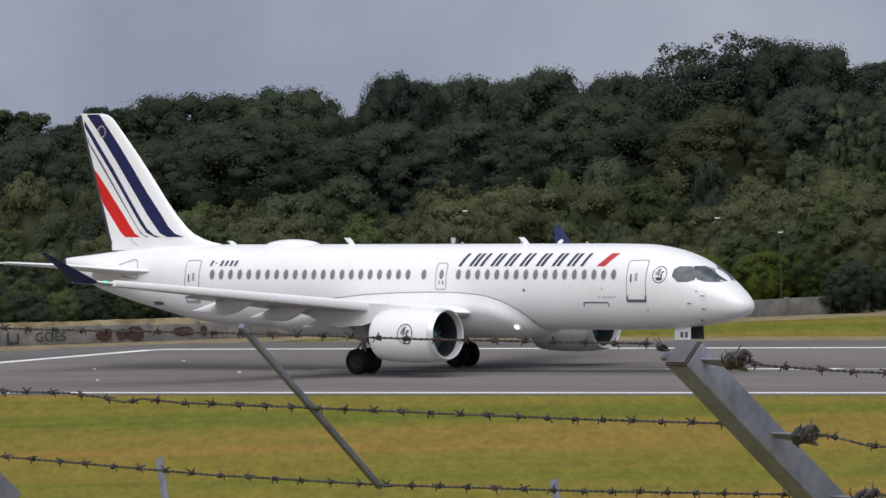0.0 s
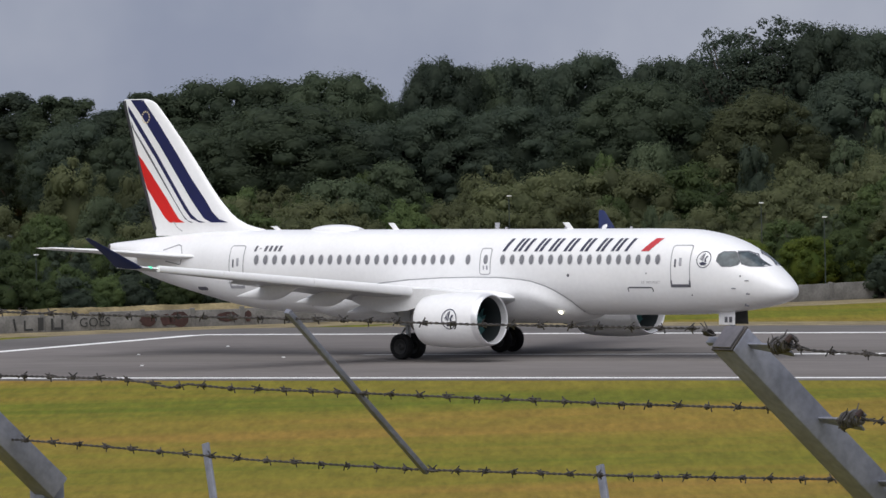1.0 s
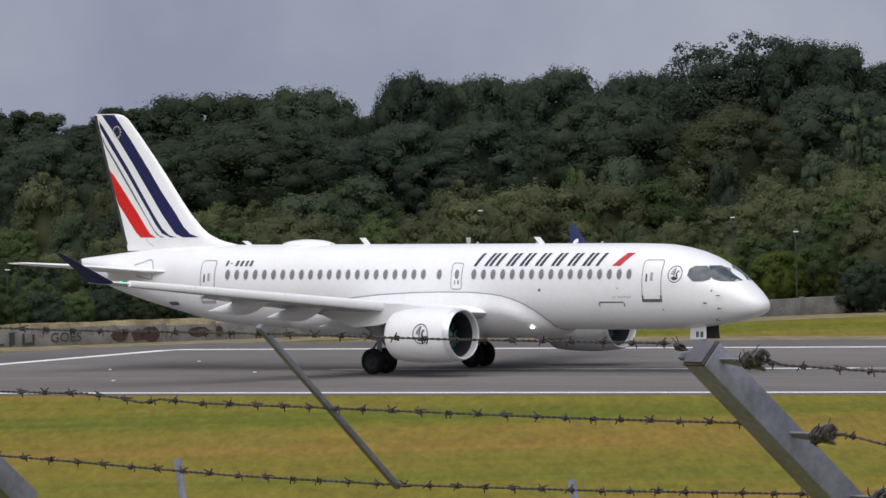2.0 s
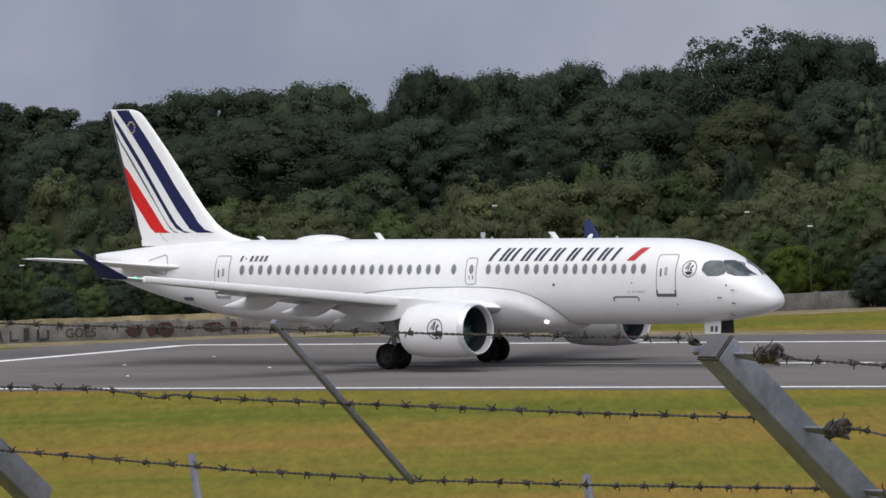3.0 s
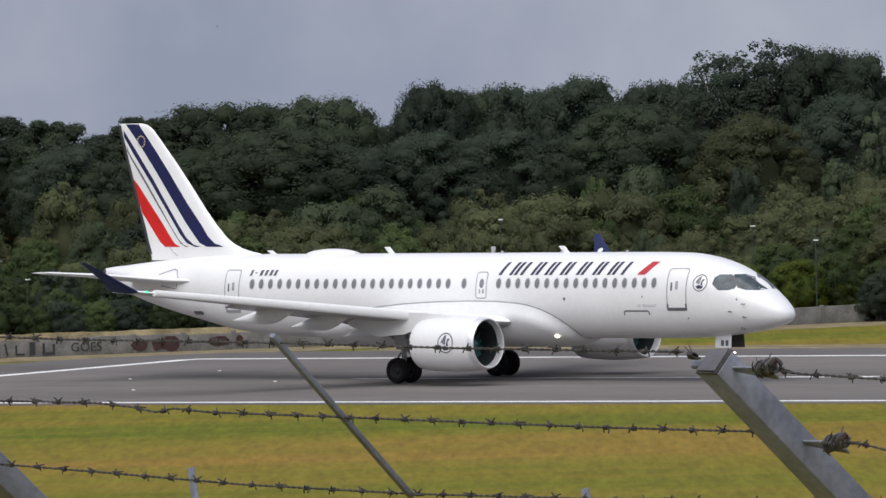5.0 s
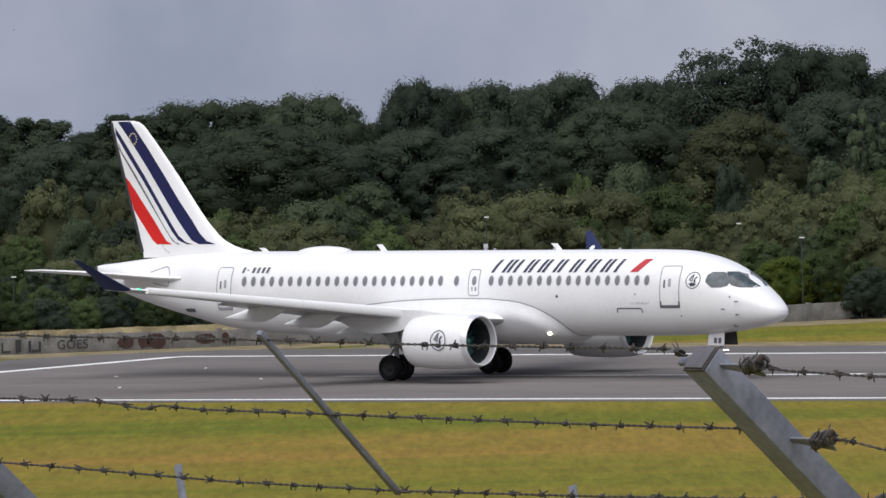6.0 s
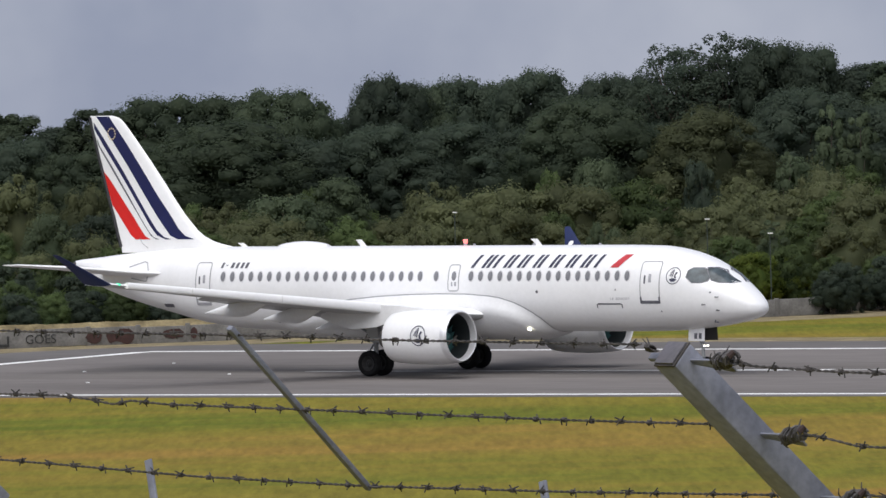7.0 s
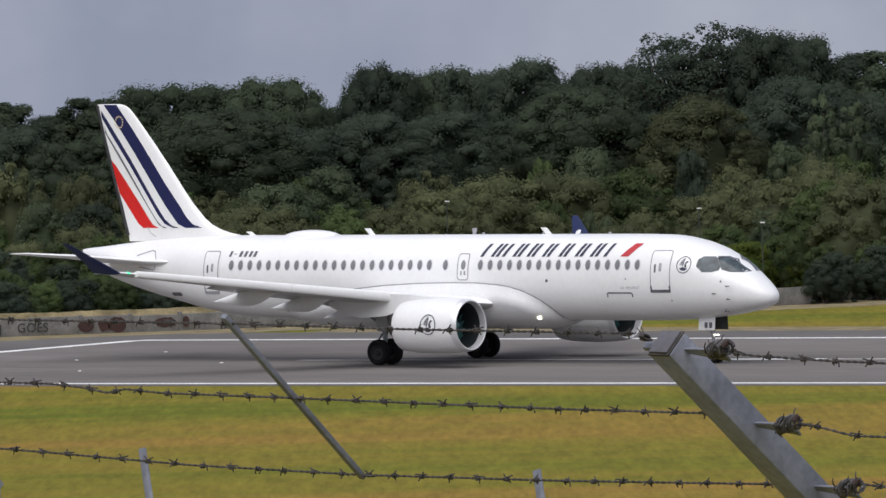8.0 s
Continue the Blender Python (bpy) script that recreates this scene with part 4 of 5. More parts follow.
    gear = part("nose_gear", bm, M["strut"], plane, "grey nose gear strut")
    for side in (-1, 1):
        bm = bmesh.new()
        box(bm, (0.86, 0.03, 0.58), Matrix.Translation((15.22, side * 0.45, 1.70)) @ pose(0, 0, 0, side * 4, 0, 0), 0.01)
        d = part("gear_door", bm, M["white"] if side < 0 else M["bay"], gear, "white nose gear door" if side < 0 else "dark inner face of the far door")
        if side < 0:
            for x in (15.20, 15.44):
                bm = bmesh.new()
                box(bm, (0.15, 0.006, 0.24), Matrix.Translation((x, -0.49, 1.63)) @ pose(0, 0, 0, -4, 0, 0))
                part("code_bar", bm, M["mark"], d, "dark code bar")
        bm = bmesh.new()
        lathe(bm, [(0.0, 0.03), (0.08, 0.034), (0.10, 0.031), (0.10, 0.01)], Matrix.Translation((15.32, side * 0.11, 1.20)), 14)
        part("taxi_light", bm, M["taxi"], gear, "lit round taxi light")
        wheels.append(wheel_part(plane, (15.24, side * 0.2, 0.36), 0.36, 0.11, side))
    # wing-root landing light
    for side in (-1, 1):
        bm = decal_mesh([disc(6.97, 2.20, 0.10, 0.042, 14)], lambda x, z: skin(x, z, side, 0.36))
        part("landing_light", bm, M["lamp"], plane, "lit landing light in the wing root")

    # aerials, radome and beacon on the back
    for x, h in ((-9.85, 0.20), (-3.10, 0.32), (6.68, 0.32)):
        bm = bmesh.new()
        rings(bm, [[Vector((x - 0.35 * u - t * 0.9, s * w, 5.46 + t * h / 0.34)) for u, s in ((0, 0), (0.5, 1), (1, 0), (0.5, -1))] for t, w in ((0, 0.04), (0.34, 0.02))])
        part("blade_aerial", bm, M["white"], plane, "white blade aerial")
    bm = bmesh.new()
    loops = []
    for k in range(13):
        u = k / 12
        w, h = 0.62 * math.sin(math.pi * (0.04 + 0.92 * u)) ** 0.5, 0.24 * math.sin(math.pi * (0.05 + 0.90 * u)) ** 0.6
        loops.append([Vector((-5.3 - 2.75 * u, w * math.cos(math.pi * j / 10), 5.42 + (h + 0.06) * math.sin(math.pi * j / 10) ** 0.8)) for j in range(11)])
    rings(bm, loops)
    part("antenna_radome", bm, M["white"], plane, "low white antenna dome")
    for x in (2.9, 6.2, 9.8):
        bm = bmesh.new()
        box(bm, (0.12, 0.05, 0.1), Matrix.Translation((x, 0, 5.53)), 0.01)
        part("small_aerial", bm, M["softmark"], plane)
    bm = bmesh.new()
    lathe(bm, [(0.0, 0.09), (0.06, 0.085), (0.10, 0.05), (0.11, 0.005)], Matrix.Translation((2.4, 0, 5.50)) @ pose(0, 0, 0, 0, -90, 0), 14)
    part("beacon_base", bm, M["softmark"], plane, "grey beacon base")
    bm = bmesh.new()
    box(bm, (0.02, 0.16, 0.14), Matrix.Translation((0.055, 0, 0.0)), 0.005)
    turner = part("beacon", bm, M["beacon_lit"], plane, "rotating red beacon lamp")
    bm = bmesh.new()
    box(bm, (0.09, 0.20, 0.18), Matrix.Translation((-0.005, 0, 0.0)), 0.01)
    part("beacon_reflector", bm, M["softmark"], turner, "grey beacon reflector back")
    turner.location = (2.4, 0, 5.68)
    return plane, wheels, turner


def wheel_part(parent, at, r, half, out):
    """A wheel that turns about its own y axis."""
    m = pose(0, 0, 0, 0, 0, 90)
    bm = bmesh.new()
    lathe(bm, [(-half * 0.8, r * 0.60), (-half, r * 0.70), (-half, r * 0.88), (-half * 0.75, r * 0.97), (-half * 0.4, r), (half * 0.4, r), (half * 0.75, r * 0.97), (half, r * 0.88), (half, r * 0.70), (half * 0.8, r * 0.60)], m, 32)
    w = part("wheel", bm, M["tyre"], parent, "black tyre")
    w.location = at
    bm = bmesh.new()
    lathe(bm, [(half * 0.8, r * 0.60), (half * 0.6, r * 0.55), (half * 0.3, r * 0.3), (half * 0.7, r * 0.16), (half * 0.7, 0.01)], m, 20)
    lathe(bm, [(-half * 0.8, r * 0.60), (-half * 0.6, r * 0.55), (-half * 0.3, r * 0.3), (-half * 0.7, r * 0.16), (-half * 0.7, 0.01)], m, 20)
    part("rim", bm, M["rim"], w, "dull metal rim")
    return w, at, r


airliner, WHEELS, BEACON = build_airliner()

# ---------------------------------------------------------------- boundary fence on the bank
FA = radians(54)
FORTH = Vector((math.cos(FA), -math.sin(FA), 0))            # along the fence
LEAN = radians(42)
OUTW = Vector((-math.sin(FA), -math.cos(FA), 0))
ARM = OUTW * math.cos(LEAN) + Vector((0, 0, math.sin(LEAN)))  # up the cranked arm
ANCHOR = EYE + Vector((0.48, 16.195, -0.711))
JOINT = 0.37


def fence_point(s, k):
    return ANCHOR + FORTH * s + ARM * k


def frame_of(origin, x, z):
    z = z.normalized()
    x = (x - z * x.dot(z)).normalized()
    y = z.cross(x)
    m = Matrix((x, y, z)).transposed().to_4x4()
    m.translation = origin
    return m


def build_posts():
    first = None
    for s in (-2.675, 0.0, 2.6, -5.35):
        foot = fence_point(s, -JOINT)
        gz = rise(foot.y)
        base = Matrix.Translation((foot.x, foot.y, gz - 0.3))
        if first:
            copy_thing(first, base)
            continue
        post = thing("fence_post", "galvanised square steel fence post with a cranked arm", "fence post", "fence posts", at=base)
        inv = base.inverted()
        bm = bmesh.new()
        h = foot.z - gz + 0.3
        box(bm, (0.05, 0.05, h + 0.02), frame_of(Vector((0, 0, h / 2)), FORTH, Vector((0, 0, 1))), 0.004)
        part("upright", bm, M["galv"], post)
        bm = bmesh.new()
        c = inv @ fence_point(s, (0.15 - JOINT) / 2)
        box(bm, (0.060, 0.051, JOINT + 0.15), frame_of(c + FORTH * 0.021, FORTH, ARM), 0.004)
        arm = part("arm", bm, M["galv"], post, "grey galvanised cranked arm")
        bm = bmesh.new()
        box(bm, (0.050, 0.047, 0.004), frame_of(inv @ fence_point(s + 0.021, 0.1550), FORTH, ARM), 0.001)
        part("cap", bm, M["cap"], arm, "flat steel end cap")
        bm = bmesh.new()
        box(bm, (0.056, 0.053, 0.004), frame_of(inv @ fence_point(s + 0.021, 0.1510), FORTH, ARM), 0.001)
        part("seal", bm, M["wire"], arm, "black seal under the cap")
        first = post


def twist(points, turns_per_m=28, r=0.0016):
    """Two strands wound round one another along points."""
    out = []
    pts = [Vector(p) for p in points]
    length = sum((b - a).length for a, b in zip(pts, pts[1:]))
    n = int(length * turns_per_m * 5)
    cum = [0.0]
    for a, b in zip(pts, pts[1:]):
        cum.append(cum[-1] + (b - a).length)
    for strand in (0, 1):
        line = []
        for i in range(n + 1):
            d = length * i / n
            j = max(k for k in range(len(pts) - 1) if cum[k] <= d + 1e-9)
            p = pts[j].lerp(pts[j + 1], (d - cum[j]) / (cum[j + 1] - cum[j]))
            ax = (pts[j + 1] - pts[j]).normalized()
            u = ax.orthogonal().normalized()
            v = ax.cross(u)
            a = 2 * math.pi * d * turns_per_m + strand * math.pi
            line.append(p + (u * math.cos(a) + v * math.sin(a)) * r * 0.85)
        out.append(line)
    return out, pts, cum, length


def barb_mesh():
    bm = bmesh.new()
    for k, (dx, a) in enumerate(((-0.003, 0.3), (0.003, 1.9))):
        coil = [Vector((dx + 0.004 * t / 10, 0.0038 * math.cos(t * 1.26 + a), 0.0038 * math.sin(t * 1.26 + a))) for t in range(11)]
        ends = []
        for end, sgn in ((coil[0], -1), (coil[-1], 1)):
            out = Vector((sgn * 0.005, end.z * sgn * 2.3, -end.y * sgn * 2.3))
            ends.append(end + out)
        tube(bm, [ends[0]] + coil + [ends[1]], 0.0013, 5)
    return finish(bm, "barb", M["wire"])


def build_wire(path, label, barb, seed, gap=0.0862):
    q = random.Random(seed)
    wire = thing("barbed_wire", label, "barbed wire", "fence wires")
    pts = [fence_point(s, k) for s, k in path]
    lines, pts, cum, length = twist(pts)
    bm = bmesh.new()
    for line in lines:
        tube(bm, line, 0.0013, 5)
    part("strand", bm, M["wire"], wire)
    d = q.uniform(0.0, gap)
    while d < length:
        j = max(k for k in range(len(pts) - 1) if cum[k] <= d)
        p = pts[j].lerp(pts[j + 1], (d - cum[j]) / (cum[j + 1] - cum[j]))
        b = new("barb", barb)
        b.parent = wire
        b.matrix_basis = frame_of(p, Vector((q.uniform(-1, 1), q.uniform(-1, 1), q.uniform(-1, 1))), pts[j + 1] - pts[j]) @ pose(0, 0, 0, 0, -90, 0)
        d += gap * q.uniform(0.93, 1.07)


def tie_knot(s, k, seed):
    """Tie wire wound round the end of a strand and a flat strap bolted to the arm."""
    q = random.Random(seed)
    knot = thing("wire_tie", "rusty tie wire wound round a flat steel strap", "wire tie", "wire ties")
    c = fence_point(s + 0.150, k + 0.012)
    out = ARM.cross(FORTH)
    tilt = (FORTH + ARM * 0.22).normalized()
    for n in range(5):
        bm = bmesh.new()
        a, start = q.uniform(0, 6.28), q.uniform(-0.045, -0.015)
        line = []
        for t in range(30):
            u = t / 29
            r = (0.0105 + 0.003 * math.sin(u * 7 + n * 1.7)) * (1.15 - 0.5 * abs(u - 0.45)) + q.uniform(-0.0016, 0.0016)
            line.append(c + tilt * (start + 0.062 * u + q.uniform(-0.002, 0.002)) + ARM * (r * math.cos(u * 15 + a)) + out * (r * math.sin(u * 15 + a)))
        tube(bm, line, 0.0023, 5)
        part("tie_wire", bm, M["rustwire"], knot)
    for n in range(7):
        bm = bmesh.new()
        d = (Vector((q.uniform(-1, 1), q.uniform(-1, 1), q.uniform(-1, 1))) + ARM * 0.3).normalized()
        p = c + tilt * q.uniform(-0.05, 0.04)
        tube(bm, [p, p + d * 0.018, p + d * 0.024 + out * 0.006], 0.0019, 5, 0.0008)
        part("wire_end", bm, M["wire"], knot)
    # rolled wire end, brown with rust
    bm = bmesh.new()
    tip = c + tilt * 0.040 + ARM * 0.010
    tube(bm, [tip - out * 0.006 - tilt * 0.003, tip, tip + out * 0.005 + tilt * 0.003], 0.0060, 8, 0.0045)
    part("rolled_end", bm, M["rust"], knot, "rust-brown rolled wire end")
    # two straps from the arm, one bent down below the coil
    for drop, wide, mat in ((0.004, 0.010, "galv"), (-0.016, 0.012, "galv_dark")):
        bm = bmesh.new()
        a, b = fence_point(s + 0.045, k + 0.004), fence_point(s + 0.150, k + drop)
        box(bm, (wide, 0.004, (b - a).length), frame_of((a + b) / 2 + out * 0.004, ARM, b - a), 0.001)
        part("strap", bm, M[mat], knot, "flat galvanised strap")


def build_fence():
    build_posts()
    barb = barb_mesh()
    build_wire([(-5.2, 0.17), (-2.6, 0.178), (-1.9, 0.172), (-1.25, 0.176), (-0.7, 0.172), (-0.04, 0.176)], "dark barbed wire strand along the arm tips", barb, 1)
    build_wire([(-5.2, -0.02), (-2.6, -0.022), (-2.04, -0.017), (-1.94, -0.026), (-1.875, -0.039), (-1.8, -0.026), (-1.69, -0.034), (-1.276, -0.035), (-0.86, -0.038), (-0.475, -0.040), (-0.02, -0.037)], "dark barbed wire strand at the middle of the arms", barb, 2)
    build_wire([(-5.2, -0.22), (-2.58, -0.220), (-2.28, -0.231), (-1.83, -0.250), (-1.30, -0.256), (-0.69, -0.247), (-0.02, -0.228)], "dark slack barbed wire strand low on the arms", barb, 3)
    build_wire([(0.17, 0.132), (0.23, 0.124), (0.42, 0.116), (1.3, 0.10), (2.6, 0.13)], "weathered barbed wire strand beyond the post", barb, 4)
    build_wire([(0.17, -0.06), (0.22, -0.062), (0.3, -0.085), (1.3, -0.09), (2.6, -0.04)], "weathered barbed wire strand beyond the post", barb, 5)
    build_wire([(0.17, -0.215), (0.4, -0.24), (1.3, -0.26), (2.6, -0.23)], "weathered barbed wire strand beyond the post", barb, 6)
    tie_knot(0.0, 0.125, 11)
    tie_knot(0.0, -0.072, 12)
    tie_knot(0.0, -0.242, 13)
    # lugs on the near side of the arm, with the last turns of each strand round them
    for s, k in ((-0.026, 0.150), (-0.026, -0.062), (-0.026, -0.240)):
        q = random.Random(int(k * 1000) + 900)
        clip = thing("wire_clip", "dark steel lug on the arm wound with wire", "wire clip", "wire clips")
        bm = bmesh.new()
        box(bm, (0.040, 0.014, 0.010), frame_of(fence_point(s, k - 0.008), FORTH, ARM), 0.002)
        part("lug", bm, M["galv_dark"], clip, "dull steel lug")
        c = fence_point(s + 0.004, k + 0.016)
        for n in range(3):
            bm = bmesh.new()
            a = q.uniform(0, 6.28)
            tube(bm, [c + FORTH * (0.016 * (t / 14 - 0.6)) + ARM * (0.008 * math.cos(t * 0.9 + a)) + OUTW * (0.008 * math.sin(t * 0.9 + a)) for t in range(15)], 0.0021, 5)
            part("wire_turn", bm, M["wire"], clip)
        for n in range(3):
            bm = bmesh.new()
            d = Vector((q.uniform(-1, 1), q.uniform(-1, 1), q.uniform(-0.4, 1))).normalized()
            tube(bm, [c, c + d * 0.024], 0.0018, 5, 0.0008)
            part("wire_end", bm, M["wire"], clip)
    # flat dropper bar that spaces the strands
    drop = thing("dropper_bar", "dark flat steel dropper bar spacing the wires", "fence bar", "fence bars")
    bm = bmesh.new()
    a, b = fence_point(-1.236, 0.197), fence_point(-1.298, -0.264)
    box(bm, (0.014, 0.010, (a - b).length), frame_of((a + b) / 2, FORTH, a - b), 0.0015)
    part("bar", bm, M["galv_dark"], drop)
    for k in (0.176, -0.035, -0.256):
        bm = bmesh.new()
        c = fence_point(-1.27, k)
        tube(bm, [c - FORTH * 0.014 + ARM * 0.003, c + OUTW * 0.012, c + FORTH * 0.014 - ARM * 0.003], 0.002, 5)
        part("staple", bm, M["wire"], drop)
    # stakes whose tops show above the mesh
    foot = fence_point(0, -JOINT)
    for s, top in ((-2.120, 0.10), (-0.870, 0.092), (0.4, 0.09)):
        p = foot + FORTH * s
        gz = rise(p.y)
        stake = thing("fence_stake", "galvanised flat steel fence stake", "fence stake", "fence stakes", at=Matrix.Translation((p.x, p.y, gz - 0.2)))
        h = foot.z + top - gz + 0.2
        bm = bmesh.new()
        crank = Vector((0, 0, h - 0.30))
        tip = crank + Vector((0, 0, 0.30)) - FORTH * 0.065
        for p0, p1 in ((Vector((0, 0, 0)), crank), (crank, tip)):
            box(bm, (0.019, 0.006, (p1 - p0).length), frame_of((p0 + p1) / 2 + FORTH * 0.06, FORTH, p1 - p0), 0.001)
        part("bar", bm, M["galv"], stake)
    # mesh panel below
    mesh = thing("fence_mesh", "galvanised wire mesh between the fence posts", "fence mesh")
    bm = bmesh.new()
    for k in range(0, 14):
        z = -0.06 - 0.18 * k
        tube(bm, [foot + FORTH * s + Vector((0, 0, z)) for s in (-5.2, -2.6, 0.0, 2.6)], 0.0016, 4)
    for k in range(0, 78):
        p = foot + FORTH * (-5.2 + 0.1 * k)
        tube(bm, [p + Vector((0, 0, -0.06)), p + Vector((0, 0, -2.4))], 0.0013, 4)
    part("wires", bm, M["galv_dark"], mesh)


build_fence()

# ---------------------------------------------------------------- trees and scrub behind the runway
def leaf_cloud(lobes, count, size, seed, loose):
    """Small leaves, one triangle each, scattered through the shell of the lobes (centre x, y, z, radii x, y, z)."""
    rng = np.random.default_rng(seed)
    vol = np.array([l[3] * l[4] + l[4] * l[5] for l in lobes])
    pick = rng.choice(len(lobes), count, p=vol / vol.sum())
    L = np.array(lobes)[pick]
    d = rng.normal(size=(count, 3))
    d /= np.linalg.norm(d, axis=1)[:, None]
    d[:, 2] = np.where(rng.random(count) < 0.3, np.abs(d[:, 2]), d[:, 2])
    r = 1.06 - 0.24 * rng.random(count) + np.minimum(rng.exponential(loose, count), 0.4)
    c = L[:, :3] + d * L[:, 3:6] * r[:, None]
    n = d * 1.1 + rng.normal(0, 0.33, (count, 3)) + np.array([0, 0, 0.2])
    n /= np.linalg.norm(n, axis=1)[:, None]
    u = np.cross(n, rng.normal(size=(count, 3)))
    u /= np.linalg.norm(u, axis=1)[:, None]
    v = np.cross(n, u)
    s = size * rng.uniform(0.6, 1.45, count)[:, None]
    whole = np.array(lobes)
    mid = (whole[:, :3].min(axis=0) + whole[:, :3].max(axis=0)) / 2
    span = (whole[:, :3].max(axis=0) - whole[:, :3].min(axis=0)) / 2 + 0.1
    crown = (c - mid) / span
    crown /= np.linalg.norm(crown, axis=1)[:, None] + 1e-6
    soft = crown * 0.5 + d * 0.35 + n * 0.15 + rng.normal(0, 0.08, (count, 3))
    soft /= np.linalg.norm(soft, axis=1)[:, None]
    return np.stack([c - u * s, c + u * s * 0.5 - v * s * 0.9, c + u * s * 0.7 + v * s * 0.8], axis=1).reshape(-1, 3), np.repeat(soft, 3, axis=0)


def clump_solids(lobes, seed):
    """Dense hearts of the leaf clumps: uneven rounded solids, as vertices and triangles."""
    bm = bmesh.new()
    bmesh.ops.create_icosphere(bm, subdivisions=1, radius=1.0)
    unit = np.array([v.co[:] for v in bm.verts])
    tris = np.array([[v.index for v in f.verts] for f in bm.faces])
    bm.free()
    rng = np.random.default_rng(seed + 500)
    vs, fs, ns, base = [], [], [], 0
    for l in lobes:
        k = 0.80 + 0.08 * rng.normal(size=len(unit))
        vs.append(np.array(l[:3]) + unit * np.array(l[3:6]) * k[:, None])
        fs.append(tris + base)
        ns.append(unit)
        base += len(unit)
    return np.concatenate(vs), np.concatenate(fs), np.concatenate(ns)


def crown_mesh(name, lobes, leaves, size, seed, mat, airy):
    """Leaves over dense hearts; an airy crown has leaves alone and lets the sky through."""
    co, ns = leaf_cloud(lobes, leaves, size, seed, 0.24 if airy else 0.09)
    idx = np.arange(len(co)).reshape(-1, 3)
    if not airy:
        vs, fs, solid = clump_solids(lobes, seed)
        idx = np.concatenate([idx, fs + len(co)])
        co, ns = np.concatenate([co, vs]), np.concatenate([ns, solid])
    me = bpy.data.meshes.new(name)
    me.vertices.add(len(co))
    me.vertices.foreach_set("co", co.astype(np.float32).ravel())
    me.loops.add(len(idx) * 3)
    me.loops.foreach_set("vertex_index", idx.astype(np.int32).ravel())
    me.polygons.add(len(idx))
    me.polygons.foreach_set("loop_start", np.arange(0, len(idx) * 3, 3, dtype=np.int32))
    me.update(calc_edges=True)
    me.shade_smooth()
    me.normals_split_custom_set_from_vertices(ns)
    me.materials.append(mat)
    return me


def tree_lobes(height, width, low, seed, count, airy):
    """Leaf clumps over an uneven dome, with a dense core unless the crown is airy."""
    q = random.Random(seed)
    ch = height - low
    mid = Vector((0, 0, low + ch * 0.5))
    bulges = [(Vector((q.gauss(0, 1), q.gauss(0, 1), q.gauss(0.3, 0.8))).normalized(), q.uniform(-0.16, 0.22)) for _ in range(9)]
    out = []
    for k in range(count):
        z = 1 - 1.8 * (k + 0.5) / count
        a = k * 2.39996 + q.uniform(-0.25, 0.25)
        rad = math.sqrt(max(0.0, 1 - z * z))
        d = Vector((rad * math.cos(a), rad * math.sin(a), z))
        f = 1 + sum(g * max(0.0, d.dot(b)) ** 5 for b, g in bulges)
        if airy:
            r, f = width * q.uniform(0.045, 0.095), f * q.uniform(0.5, 1.0)
        else:
            r, f = width * (0.05 + 0.11 * q.random() ** 1.4), f * q.uniform(0.86, 1.02)
        p = Vector((d.x * width / 2, d.y * width / 2, d.z * ch / 2)) * f
        p *= max(0.0, 1 - 0.8 * r / max(p.length, 0.01))
        out.append((*(mid + p), r * q.uniform(0.85, 1.3), r * q.uniform(0.85, 1.3), r * q.uniform(0.75, 1.1)))
    # the highest clump reaches the full height
    stretch = (height - low) / (max(l[2] + l[5] for l in out) - low)
    out = [(x, y, low + (z - low) * stretch, a, b, c * stretch) for x, y, z, a, b, c in out]
    if not airy:
        out.append((*mid, width * 0.50, width * 0.50, ch * 0.52))
    return out


def build_tree(name, label, category, group, height, width, low, seed, lobes, leaves, size, mat, stems=1, airy=False):
    tree = thing(name, label, category, group)
    q = random.Random(seed)
    L = tree_lobes(height, width, low, seed, lobes, airy)
    bm = bmesh.new()
    for s in range(stems):
        b = Vector((q.uniform(-0.2, 0.2) * (stems > 1), q.uniform(-0.2, 0.2) * (stems > 1), -0.15))
        tube(bm, [b, b + Vector((q.uniform(-0.15, 0.15), q.uniform(-0.15, 0.15), height * 0.3)), b + Vector((q.uniform(-0.4, 0.4), q.uniform(-0.4, 0.4), height * 0.75))], height * 0.026 / stems ** 0.5, 8, height * 0.006)
    for l in L[:-1:3 if airy else 8]:
        c = Vector(l[:3])
        f = Vector((0, 0, max(0.3, c.z * 0.55)))
        tube(bm, [f, f.lerp(c, 0.5) + Vector((0, 0, 0.2)), c], height * 0.008, 6, height * 0.002)
    part("trunk", bm, M["bark"], tree, "grey-brown trunk and limbs")
    crown = new("crown", crown_mesh("crown", L[:-1] if not airy else L, leaves, size, seed, M[mat], airy))
    crown.parent = tree
    if not airy:
        heart = new("inner_foliage", core_mesh(L[-1], seed, M[mat]))
        heart.parent = tree
    return tree


def core_mesh(lobe, seed, mat):
    """The shaded inside of a crown, an uneven solid of foliage."""
    bm = bmesh.new()
    bmesh.ops.create_icosphere(bm, subdivisions=2, radius=1.0)
    q = random.Random(seed)
    for v in bm.verts:
        k = q.uniform(0.54, 0.62)
        v.co = Vector((lobe[0] + v.co.x * lobe[3] * k, lobe[1] + v.co.y * lobe[4] * k, lobe[2] + v.co.z * lobe[5] * k))
    return finish(bm, "inner_foliage", mat)


